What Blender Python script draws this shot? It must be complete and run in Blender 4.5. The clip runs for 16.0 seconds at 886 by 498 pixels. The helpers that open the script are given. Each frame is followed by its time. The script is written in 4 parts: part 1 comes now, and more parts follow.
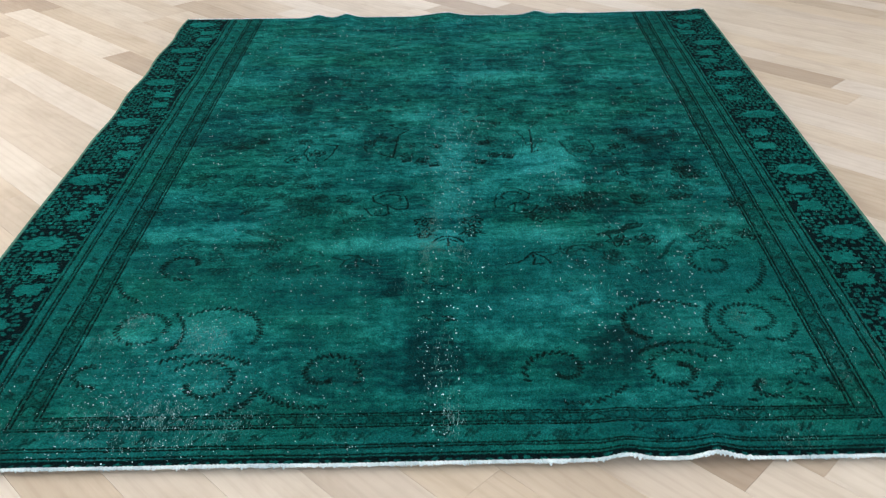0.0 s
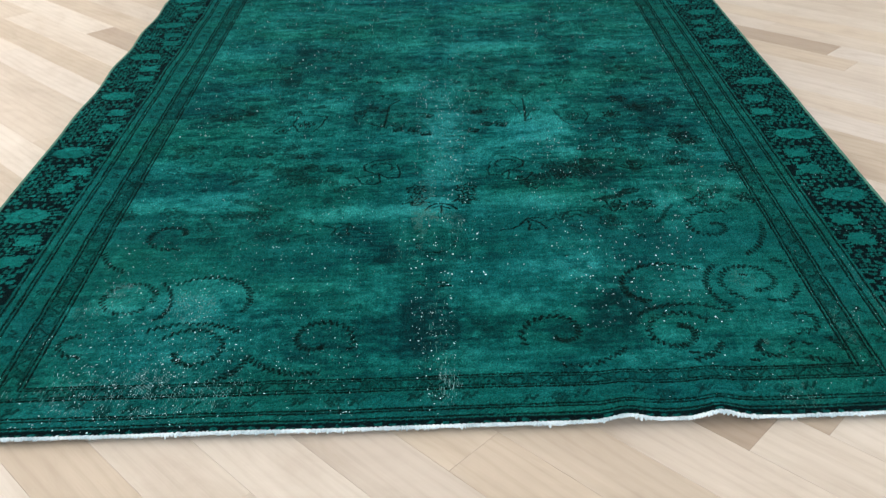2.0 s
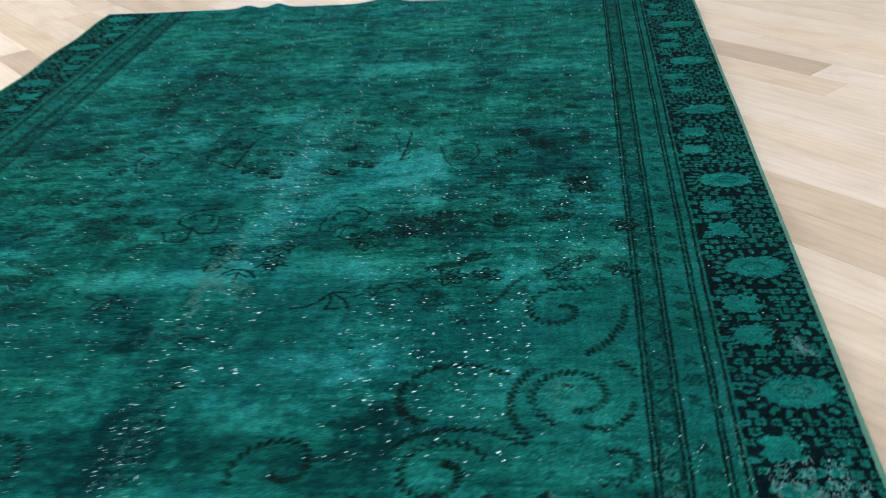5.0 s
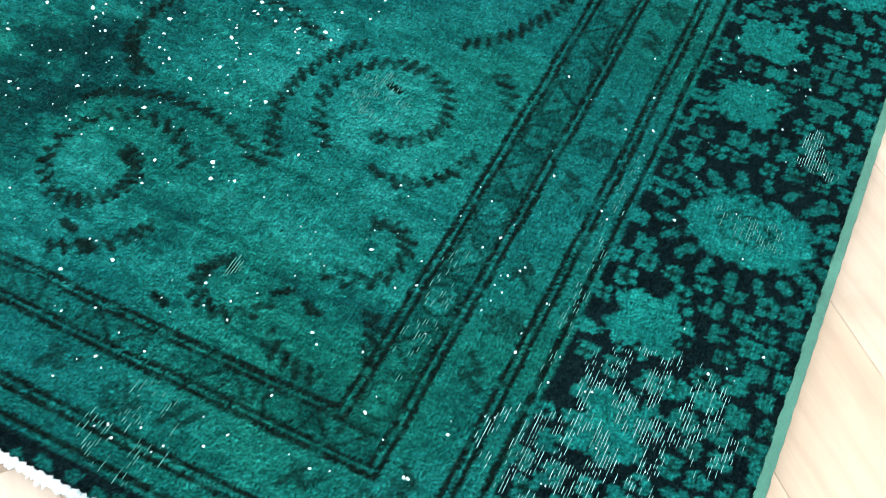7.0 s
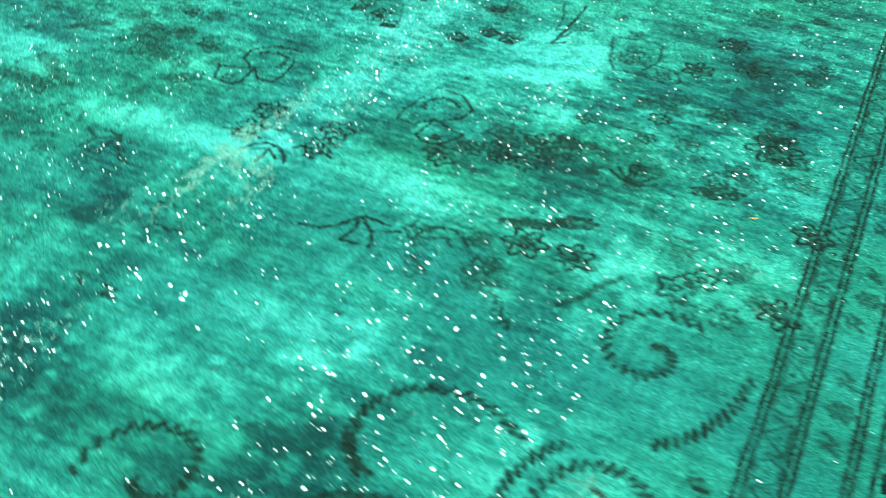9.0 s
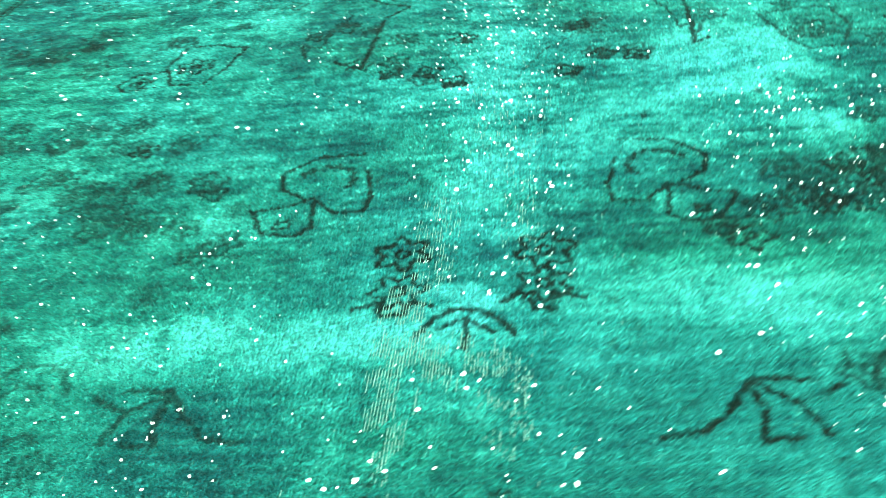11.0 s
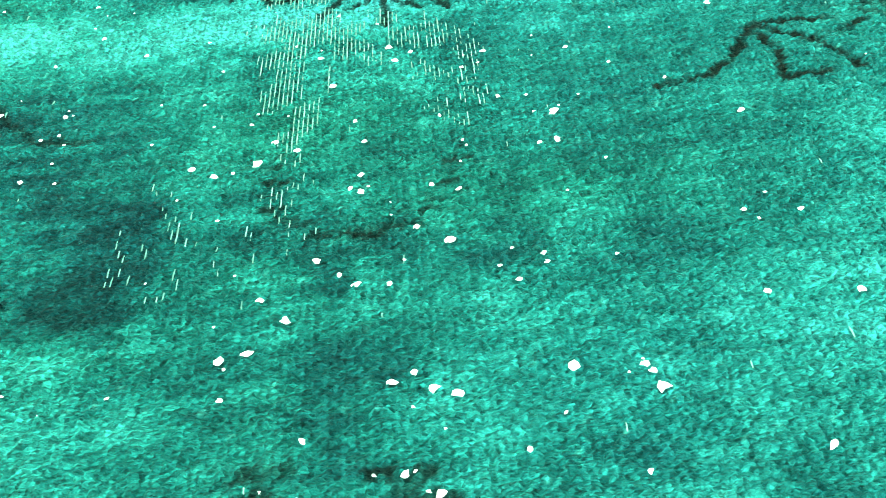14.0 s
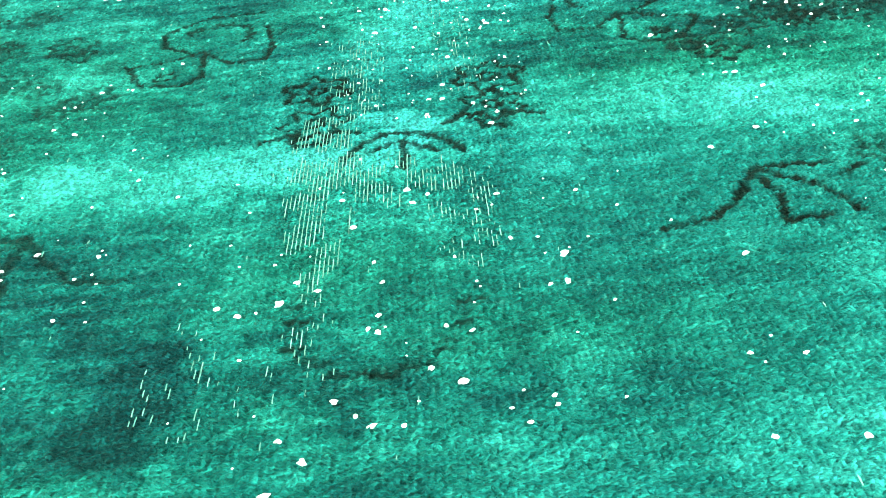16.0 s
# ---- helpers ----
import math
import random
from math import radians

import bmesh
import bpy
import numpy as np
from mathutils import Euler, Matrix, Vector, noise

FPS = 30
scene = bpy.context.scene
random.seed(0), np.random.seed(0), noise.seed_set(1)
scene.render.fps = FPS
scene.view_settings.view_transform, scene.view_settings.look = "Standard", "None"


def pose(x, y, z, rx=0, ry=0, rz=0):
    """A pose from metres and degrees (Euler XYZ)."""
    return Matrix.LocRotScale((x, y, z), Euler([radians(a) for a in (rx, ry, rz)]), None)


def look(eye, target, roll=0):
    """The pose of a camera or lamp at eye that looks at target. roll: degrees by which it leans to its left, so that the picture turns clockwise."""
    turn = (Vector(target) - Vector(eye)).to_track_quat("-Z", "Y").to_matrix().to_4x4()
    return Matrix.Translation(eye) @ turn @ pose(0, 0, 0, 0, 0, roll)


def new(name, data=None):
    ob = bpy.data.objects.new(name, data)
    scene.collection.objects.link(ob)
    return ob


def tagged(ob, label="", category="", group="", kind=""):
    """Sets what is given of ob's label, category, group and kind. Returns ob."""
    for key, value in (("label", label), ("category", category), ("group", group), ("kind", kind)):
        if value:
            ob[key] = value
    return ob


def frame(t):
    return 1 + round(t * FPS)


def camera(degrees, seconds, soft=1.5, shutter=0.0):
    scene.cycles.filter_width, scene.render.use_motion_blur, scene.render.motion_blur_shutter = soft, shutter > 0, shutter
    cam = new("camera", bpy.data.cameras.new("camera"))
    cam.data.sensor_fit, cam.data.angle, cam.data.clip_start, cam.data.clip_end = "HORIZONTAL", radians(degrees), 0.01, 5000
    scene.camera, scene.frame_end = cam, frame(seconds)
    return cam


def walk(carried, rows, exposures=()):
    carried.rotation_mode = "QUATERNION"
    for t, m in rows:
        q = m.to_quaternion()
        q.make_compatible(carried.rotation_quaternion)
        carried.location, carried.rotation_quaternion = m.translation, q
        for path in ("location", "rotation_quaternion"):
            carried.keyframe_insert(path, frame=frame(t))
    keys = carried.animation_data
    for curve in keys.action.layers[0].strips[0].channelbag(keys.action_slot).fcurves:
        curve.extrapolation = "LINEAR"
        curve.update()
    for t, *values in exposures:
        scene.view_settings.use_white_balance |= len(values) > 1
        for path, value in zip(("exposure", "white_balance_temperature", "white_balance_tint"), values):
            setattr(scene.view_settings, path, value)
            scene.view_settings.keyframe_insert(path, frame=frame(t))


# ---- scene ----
cam = camera(53.6, 16.0, soft=0.8, shutter=0.7)
PATH = [
    (0, (0.02, -1.443, 1.493), (0.011, 0.281, 0.478), -1.2),
    (0.5, (0.021, -1.44, 1.481), (0.026, 0.261, 0.43), -1.3),
    (1, (0.021, -1.435, 1.472), (0.032, 0.25, 0.395), -1.2),
    (1.5, (0.016, -1.426, 1.459), (0.024, 0.251, 0.369), -1.3),
    (2, (0.014, -1.427, 1.401), (0.022, 0.283, 0.364), -1.6),
    (2.5, (0.031, -1.433, 1.349), (0.046, 0.32, 0.388), -1.0),
    (3, (0.116, -1.426, 1.307), (0.164, 0.341, 0.371), -0.1),
    (3.2, (0.162, -1.412, 1.294), (0.226, 0.353, 0.355), -0.3),
    (5.3, (0.952, -0.634, 1.163), (0.697, 1.051, 0.116), -4.6),
    (5.5, (1.016, -0.526, 1.121), (0.785, 1.113, -0.001), -2.8),
    (5.9, (1.107, -0.279, 1.043), (0.949, 1.241, -0.248), 6.1),
    (6, (1.127, -0.229, 1.038), (0.938, 1.251, -0.295), 6.1),
    (6.1, (1.150, -0.186, 1.003), (0.909, 1.253, -0.365), 5.6),
    (6.5, (1.222, -0.07, 0.861), (0.762, 1.057, -0.726), 2.0),
    (7, (1.257, -0.008, 0.832), (0.84, 1.002, -0.843), 3.0),
    (7.5, (1.25, 0.016, 0.882), (0.753, 1.104, -0.72), 2.7),
    (8, (1.2, 0.016, 0.961), (0.599, 1.223, -0.516), 2.6),
    (8.5, (1.139, -0.031, 1.02), (0.476, 1.265, -0.351), 2.3),
    (9, (0.983, -0.027, 1.038), (0.343, 1.335, -0.278), 1.5),
    (9.5, (0.769, 0.131, 0.958), (0.145, 1.521, -0.337), -3.1),
    (9.7, (0.659, 0.224, 0.956), (0.035, 1.623, -0.33), -5.4),
    (11.8, (0.003, 0.449, 0.433), (-0.053, 2.187, -0.555), -6.4),
    (12, (0.013, 0.45, 0.427), (-0.041, 2.21, -0.522), -6.5),
    (12.5, (0.024, 0.463, 0.418), (0.018, 2.225, -0.528), -5.4),
    (13, (0.026, 0.466, 0.373), (0.02, 2.135, -0.729), -4.6),
    (13.5, (0.047, 0.471, 0.346), (0.072, 1.988, -0.958), -5.3),
    (14, (0.043, 0.473, 0.341), (0.069, 1.945, -1.012), -5.1),
    (14.5, (0.039, 0.47, 0.349), (0.059, 1.977, -0.966), -4.8),
    (15, (0.041, 0.468, 0.356), (0.059, 2.039, -0.881), -4.8),
    (15.5, (0.047, 0.466, 0.363), (0.056, 2.085, -0.811), -5.2),
    (16, (0.048, 0.468, 0.366), (0.054, 2.106, -0.781), -5.4),
]
EXPOSURES = [(0.0, 0.0, 6500, 10), (2.2, 0.08, 6500, 10), (3.0, 0.38, 6500, 10), (4.2, 0.25, 6500, 10), (5.5, 0.15, 6500, 10), (6.0, 0.3, 6500, 10), (6.35, 0.75, 6500, 10), (6.6, 1.0, 6500, 10), (7.0, 1.0, 6500, 10), (7.6, 1.05, 6500, 8),
             (8.0, 1.64, 7600, -3), (8.5, 2.05, 7900, -4), (9.5, 2.35, 7950, -4), (11.9, 2.2, 7900, -5), (12.6, 2.12, 7900, -5), (13.2, 2.1, 7950, -5), (14.0, 2.22, 8000, -7), (16.0, 2.19, 8050, -8)]
walk(cam, [(t, look(eye, target, roll)) for t, eye, target, roll in PATH], EXPOSURES)
# ---- light: soft daylight from area lamps in assumed, unseen tall window openings in the walls ----
world = bpy.data.worlds.new("world")
scene.world = world
world.use_nodes = True
wn = world.node_tree
sky = wn.nodes.new("ShaderNodeTexSky")
sky.sky_type, sky.sun_disc = "NISHITA", False
sky.sun_elevation, sky.sun_rotation = radians(35), radians(-60)
wn.links.new(sky.outputs[0], wn.nodes["Background"].inputs[0])
wn.nodes["Background"].inputs[1].default_value = 0.12
sun = new("sun", bpy.data.lights.new("sun", "SUN"))
sun.data.energy, sun.data.angle, sun.data.color = 0.6, radians(15), (1, 0.96, 0.9)
sun.matrix_world = look((-5, 3, 4), (0, 0, 0))


def assumed_window_light(place, target, width, height, watts, tint):
    lamp = new("assumed_daylight", bpy.data.lights.new("assumed_daylight", "AREA"))
    lamp.data.shape, lamp.data.size, lamp.data.size_y = "RECTANGLE", width, height
    lamp.data.energy, lamp.data.color = watts, tint
    lamp.matrix_world = look(place, target)


WX0, WX1, WY0, WY1, WH = -4.2, 4.2, -3.2, 6.4, 3.0
FLOOR_Z = -0.011
# west pair follows the brighter left side; the other three are added fill
assumed_window_light((WX0 + 0.02, 0.2, 1.55), (0, 0.2, 1.5), 2.4, 2.0, 125, (1, 0.97, 0.93))
assumed_window_light((WX0 + 0.02, 4.0, 1.55), (0, 4.0, 1.5), 2.4, 2.0, 76, (1, 0.95, 0.88))
assumed_window_light((WX1 - 0.02, 2.0, 1.55), (0, 2.0, 1.5), 2.4, 2.0, 70, (1, 0.98, 0.95))
assumed_window_light((0.2, WY1 - 0.02, 1.55), (0.2, 0, 1.5), 3.6, 2.0, 50, (1, 0.98, 0.95))
assumed_window_light((1.0, WY0 + 0.02, 1.55), (1.0, 0, 1.5), 3.6, 2.0, 118, (0.97, 0.98, 1))


# ---- materials ----
def material(name):
    m = bpy.data.materials.new(name)
    m.use_nodes = True
    nt = m.node_tree
    return m, nt, nt.nodes["Principled BSDF"]


def node(nt, kind, **kw):
    n = nt.nodes.new(kind)
    for key, value in kw.items():
        n.inputs[key].default_value = value
    return n


def ramp(nt, source, stops):
    r = nt.nodes.new("ShaderNodeValToRGB")
    while len(r.color_ramp.elements) < len(stops):
        r.color_ramp.elements.new(0.5)
    for e, (at, c) in zip(r.color_ramp.elements, stops):
        e.position, e.color = at, (*c, 1)
    nt.links.new(source, r.inputs[0])
    return r.outputs[0]


def mix(nt, kind, fac, a, b):
    m = nt.nodes.new("ShaderNodeMix")
    m.data_type, m.blend_type = "RGBA", kind
    for socket, value in ((m.inputs["Factor"], fac), (m.inputs["A"], a), (m.inputs["B"], b)):
        if isinstance(value, (int, float)):
            socket.default_value = value
        elif isinstance(value, tuple):
            socket.default_value = (*value, 1)
        else:
            nt.links.new(value, socket)
    return m.outputs["Result"]


def stretched(nt, scale, offset=None):
    tc = nt.nodes.new("ShaderNodeTexCoord")
    mp = nt.nodes.new("ShaderNodeMapping")
    mp.inputs["Scale"].default_value = scale
    nt.links.new(tc.outputs["Object"], mp.inputs["Vector"])
    if offset is not None:
        nt.links.new(offset, mp.inputs["Location"])
    return mp.outputs[0]


def pile_material():
    m, nt, p = material("overdyed_wool_pile")
    at = nt.nodes.new("ShaderNodeAttribute")
    at.attribute_name = "dye"
    n1 = node(nt, "ShaderNodeTexNoise", Scale=1.0, Detail=3.0, Roughness=0.65)
    nt.links.new(stretched(nt, (400, 780, 420)), n1.inputs["Vector"])
    tufts = node(nt, "ShaderNodeTexVoronoi", Scale=1.0, Randomness=0.7)
    nt.links.new(mix(nt, "ADD", 0.6, stretched(nt, (230, 480, 60)), n1.outputs["Color"]), tufts.inputs["Vector"])
    shade = ramp(nt, n1.outputs["Fac"], [(0.30, (0.68, 0.68, 0.68)), (0.5, (1.0, 1.0, 1.0)), (0.70, (1.34, 1.34, 1.34))])
    grey = nt.nodes.new("ShaderNodeRGBToBW")
    nt.links.new(tufts.outputs["Color"], grey.inputs[0])
    each = ramp(nt, grey.outputs[0], [(0.15, (0.48, 0.48, 0.48)), (0.5, (0.98, 0.98, 0.98)), (0.85, (1.55, 1.55, 1.55))])
    dyed = mix(nt, "MULTIPLY", 1.0, at.outputs["Color"], shade)
    nt.links.new(mix(nt, "MULTIPLY", 0.62, dyed, each), p.inputs["Base Color"])
    p.inputs["Roughness"].default_value = 0.85
    p.inputs["Specular IOR Level"].default_value = 0.02
    p.inputs["Sheen Weight"].default_value = 0.01
    p.inputs["Sheen Roughness"].default_value = 0.45
    p.inputs["Sheen Tint"].default_value = (0.45, 1.0, 0.85, 1)
    b = node(nt, "ShaderNodeBump", Strength=0.9, Distance=0.0030)
    nt.links.new(n1.outputs["Fac"], b.inputs["Height"])
    round_off = node(nt, "ShaderNodeMath")
    round_off.operation = "SUBTRACT"
    round_off.inputs[0].default_value = 1.0
    nt.links.new(tufts.outputs["Distance"], round_off.inputs[1])
    b2 = node(nt, "ShaderNodeBump", Strength=1.0, Distance=0.0100)
    nt.links.new(round_off.outputs[0], b2.inputs["Height"])
    nt.links.new(b.outputs[0], b2.inputs["Normal"])
    nt.links.new(b2.outputs[0], p.inputs["Normal"])
    return m


def yarn_material(name, lo, hi, scale, rough=0.9):
    m, nt, p = material(name)
    n1 = node(nt, "ShaderNodeTexNoise", Scale=scale, Detail=3.0)
    tc = nt.nodes.new("ShaderNodeNewGeometry")
    nt.links.new(tc.outputs["Position"], n1.inputs["Vector"])
    n2 = node(nt, "ShaderNodeTexNoise", Scale=scale * 0.04, Detail=2.0)
    nt.links.new(tc.outputs["Position"], n2.inputs["Vector"])
    both = mix(nt, "MIX", 0.5, n1.outputs["Color"], n2.outputs["Color"])
    bw = nt.nodes.new("ShaderNodeRGBToBW")
    nt.links.new(both, bw.inputs[0])
    nt.links.new(ramp(nt, bw.outputs[0], [(0.35, lo), (0.62, hi)]), p.inputs["Base Color"])
    p.inputs["Roughness"].default_value = rough
    b = node(nt, "ShaderNodeBump", Strength=0.6, Distance=0.001)
    nt.links.new(n1.outputs["Fac"], b.inputs["Height"])
    nt.links.new(b.outputs[0], p.inputs["Normal"])
    return m


def thread_material(name, lo, hi):
    m, nt, p = material(name)
    g = nt.nodes.new("ShaderNodeNewGeometry")
    nt.links.new(ramp(nt, g.outputs["Random Per Island"], [(0.0, lo), (1.0, hi)]), p.inputs["Base Color"])
    p.inputs["Roughness"].default_value = 0.9
    return m


def oak_material():
    m, nt, p = material("whitewashed_oak")
    info = nt.nodes.new("ShaderNodeObjectInfo")
    spread = node(nt, "ShaderNodeMath")
    spread.operation = "MULTIPLY"
    spread.inputs[1].default_value = 37.0
    nt.links.new(info.outputs["Random"], spread.inputs[0])
    base = ramp(nt, info.outputs["Random"], [(0.0, (0.46, 0.395, 0.33)), (0.2, (0.54, 0.49, 0.435)), (0.4, (0.43, 0.365, 0.295)), (0.6, (0.52, 0.475, 0.435)), (0.8, (0.49, 0.42, 0.34)), (0.92, (0.40, 0.335, 0.27)), (1.0, (0.33, 0.265, 0.21))])
    grain = node(nt, "ShaderNodeTexNoise", Scale=1.0, Detail=5.0, Roughness=0.6, Distortion=0.6)
    nt.links.new(stretched(nt, (3.6, 9, 8), spread.outputs[0]), grain.inputs["Vector"])
    fine = node(nt, "ShaderNodeTexNoise", Scale=1.0, Detail=3.0)
    nt.links.new(stretched(nt, (9, 320, 60), spread.outputs[0]), fine.inputs["Vector"])
    rings = node(nt, "ShaderNodeTexWave", Scale=1.0, Distortion=7.0, Detail=2.0)
    rings.inputs["Detail Scale"].default_value = 1.2
    rings.bands_direction = "Y"
    nt.links.new(stretched(nt, (1.1, 9, 4), spread.outputs[0]), rings.inputs["Vector"])
    c = mix(nt, "MULTIPLY", 0.55, base, ramp(nt, grain.outputs["Fac"], [(0.3, (0.78, 0.74, 0.70)), (0.5, (1, 1, 1)), (0.72, (1.16, 1.17, 1.18))]))
    c = mix(nt, "MULTIPLY", 0.28, c, ramp(nt, rings.outputs["Fac"], [(0.0, (0.84, 0.81, 0.78)), (0.35, (1, 1, 1)), (1.0, (1.05, 1.05, 1.05))]))
    c = mix(nt, "MULTIPLY", 0.16, c, ramp(nt, fine.outputs["Fac"], [(0.3, (0.78, 0.75, 0.72)), (0.55, (1.03, 1.03, 1.03))]))
    nt.links.new(c, p.inputs["Base Color"])
    p.inputs["Roughness"].default_value = 0.5
    p.inputs["Specular IOR Level"].default_value = 0.35
    b = node(nt, "ShaderNodeBump", Strength=0.15, Distance=0.001)
    nt.links.new(fine.outputs["Fac"], b.inputs["Height"])
    nt.links.new(b.outputs[0], p.inputs["Normal"])
    return m


def plaster_material(name, colour):
    m, nt, p = material(name)
    n1 = node(nt, "ShaderNodeTexNoise", Scale=3.0, Detail=4.0)
    nt.links.new(stretched(nt, (1, 1, 1)), n1.inputs["Vector"])
    nt.links.new(ramp(nt, n1.outputs["Fac"], [(0.3, tuple(0.95 * v for v in colour)), (0.7, colour)]), p.inputs["Base Color"])
    p.inputs["Roughness"].default_value = 0.9
    return m


PILE = pile_material()
WHITE_YARN = yarn_material("bleached_cotton_yarn", (0.26, 0.38, 0.45), (0.66, 0.77, 0.83), 420)
WARP_YARN = thread_material("exposed_cotton_warp", (0.04, 0.21, 0.19), (0.11, 0.36, 0.34))
BARE_YARN = thread_material("bleached_bare_warp", (0.06, 0.26, 0.25), (0.26, 0.54, 0.57))
SPECK = yarn_material("white_cotton_knot", (0.44, 0.76, 0.82), (0.62, 0.88, 0.94), 300)
GREEN_YARN = yarn_material("green_overcast_wool", (0.020, 0.100, 0.080), (0.048, 0.190, 0.150), 500)
BACKING = yarn_material("rug_underside_weave", (0.01, 0.05, 0.045), (0.02, 0.09, 0.08), 200)
LINT = yarn_material("orange_fibre", (0.55, 0.28, 0.06), (0.75, 0.42, 0.12), 500)
OAK = oak_material()
JOINT = plaster_material("joint_filler", (0.30, 0.24, 0.19))
WALL_PAINT = plaster_material("white_wall_paint", (0.80, 0.79, 0.77))


# ---- building helpers ----
def link_mesh(name, verts, faces, mat, parent=None, label="", kind=""):
    me = bpy.data.meshes.new(name)
    me.from_pydata(verts, [], faces)
    me.materials.append(mat)
    me.update()
    ob = new(name, me)
    if parent is not None:
        ob.parent = parent
    return tagged(ob, label, kind=kind)


def part(name, bm, mat, parent=None, label="", smooth=True):
    me = bpy.data.meshes.new(name)
    bm.to_mesh(me)
    bm.free()
    me.materials.append(mat)
    if smooth:
        me.polygons.foreach_set("use_smooth", [True] * len(me.polygons))
    ob = new(name, me)
    if parent is not None:
        ob.parent = parent
    return tagged(ob, label)


def box(bm, x0, x1, y0, y1, z0, z1):
    m = Matrix.Translation(((x0 + x1) / 2, (y0 + y1) / 2, (z0 + z1) / 2)) @ Matrix.Diagonal((x1 - x0, y1 - y0, z1 - z0, 1))
    bmesh.ops.create_cube(bm, size=1, matrix=m)


# ---- the room shell: unseen plain walls and ceiling, openings assumed for the lamps ----
def wall(name, along, at, lo, hi, openings, out):
    """A wall 0.2 m thick with assumed window openings (centre, width, sill, head)."""
    bm = bmesh.new()
    edges = sorted(openings)
    cut = [(lo, hi, FLOOR_Z, 0.55), (lo, hi, 2.55, WH)] if edges else [(lo, hi, FLOOR_Z, WH)]
    x = lo
    for c, w in edges:
        cut.append((x, c - w / 2, 0.55, 2.55))
        x = c + w / 2
    if edges:
        cut.append((x, hi, 0.55, 2.55))
    for a, b, z0, z1 in cut:
        t0, t1 = sorted((at, at + 0.2 * out))
        if along == "x":
            box(bm, a, b, t0, t1, z0, z1)
        else:
            box(bm, t0, t1, a, b, z0, z1)
    ob = part(name, bm, WALL_PAINT, smooth=False)
    tagged(ob, "plain white painted wall round the wooden floor", "wall", kind="structure")


wall("wall_west", "y", WX0, WY0 - 0.2, WY1 + 0.2, [(0.2, 2.4), (4.0, 2.4)], -1)
wall("wall_east", "y", WX1, WY0 - 0.2, WY1 + 0.2, [(2.0, 2.4)], 1)
wall("wall_north", "x", WY1, WX0, WX1, [(0.2, 3.6)], 1)
wall("wall_south", "x", WY0, WX0, WX1, [(1.0, 3.6)], -1)
bm = bmesh.new()
box(bm, WX0 - 0.2, WX1 + 0.2, WY0 - 0.2, WY1 + 0.2, WH, WH + 0.2)
tagged(part("ceiling", bm, WALL_PAINT, smooth=False), "plain white painted ceiling", "ceiling", kind="structure")
bm = bmesh.new()
box(bm, WX0 - 0.2, WX1 + 0.2, WY0 - 0.2, WY1 + 0.2, FLOOR_Z - 0.12, FLOOR_Z - 0.0025)
floor = tagged(part("floor", bm, JOINT, smooth=False), "diagonal whitewashed oak plank floor", "floor", kind="structure")

# ---- the rug: its plan, from pile coordinates (s across, v along) to the room ----
S0, S1, V0, V1 = -1.456, 1.447, 0.092, 3.93
SPREAD, DRIFT = 0.025, 0.012


def value_noise(s, v, fs, fv, seed):
    """Smooth noise in 0..1 on the grid of the columns s and the rows v, with cells of fs by fv metres."""
    rng = np.random.default_rng(seed)
    a, b = (s - S0) / fs + 3, (v - V0) / fv + 3
    ia, ib = a.astype(int), b.astype(int)
    fa, fb = a - ia, b - ib
    fa, fb = fa * fa * (3 - 2 * fa), (fb * fb * (3 - 2 * fb))[:, None]
    grid = rng.random((ib.max() + 2, ia.max() + 2)).astype(np.float32)
    lower = grid[ib][:, ia] * (1 - fa) + grid[ib][:, ia + 1] * fa
    upper = grid[ib + 1][:, ia] * (1 - fa) + grid[ib + 1][:, ia + 1] * fa
    return lower * (1 - fb) + upper * fb


def layered(s, v, fs, fv, seed, octaves=4):
    total, weight, size = 0, 0, 1.0
    for k in range(octaves):
        total = total + size * value_noise(s, v, fs / 2 ** k, fv / 2 ** k, seed + 31 * k)
        weight, size = weight + size, size * 0.6
    return total / weight - 0.5


def place(s, v):
    """Where the pile point (s, v) lies in the room: x, y and the height of the top, with the ripples of its ends."""
    s, v = np.asarray(s, float), np.asarray(v, float)
    x = s * (1 + SPREAD * (v - 0.5)) + DRIFT * (v - 0.5)
    left = np.clip((-s - 1.1) / 0.3, 0, 1)
    x = x + left * 0.007 * np.sin(v * 11.0 + 1.0) * np.clip(v - 1.6, 0, 1)
    y = v - 0.03 * (1 - (s / 1.5) ** 2) * np.clip(v / 3.9, 0, 2) ** 3
    near = np.exp(-((v - V0) / 0.09) ** 2)
    z = 0.005 * near
    for c, height, width in ((0.446, 0.016, 0.046), (0.662, 0.020, 0.048)):
        z = z + height * np.exp(-((s - c - 0.12 * (v - V0)) / width) ** 2) * np.exp(-np.clip(v - V0, 0, 9) / 0.16)
    far = np.exp(-((v - V1) / 0.14) ** 2)
    for c, height, width in ((-0.72, 0.020, 0.05), (-0.56, 0.018, 0.06), (-0.02, 0.018, 0.10), (0.50, 0.020, 0.05), (1.41, 0.010, 0.04)):
        z = z + far * height * np.exp(-((s - c) / width) ** 2)
    for c, height, width in ((-0.56, 0.006, 0.03), (0.02, 0.005, 0.025), (0.66, 0.006, 0.04)):
        z = z + height * np.exp(-((s - c) / width) ** 2) * np.clip((v - 1.9) / 0.8, 0, 1)
    z = z + 0.0016 * np.sin(s * 9 + v * 2) * np.sin(v * 7 - s * 3)
    return x, y, z


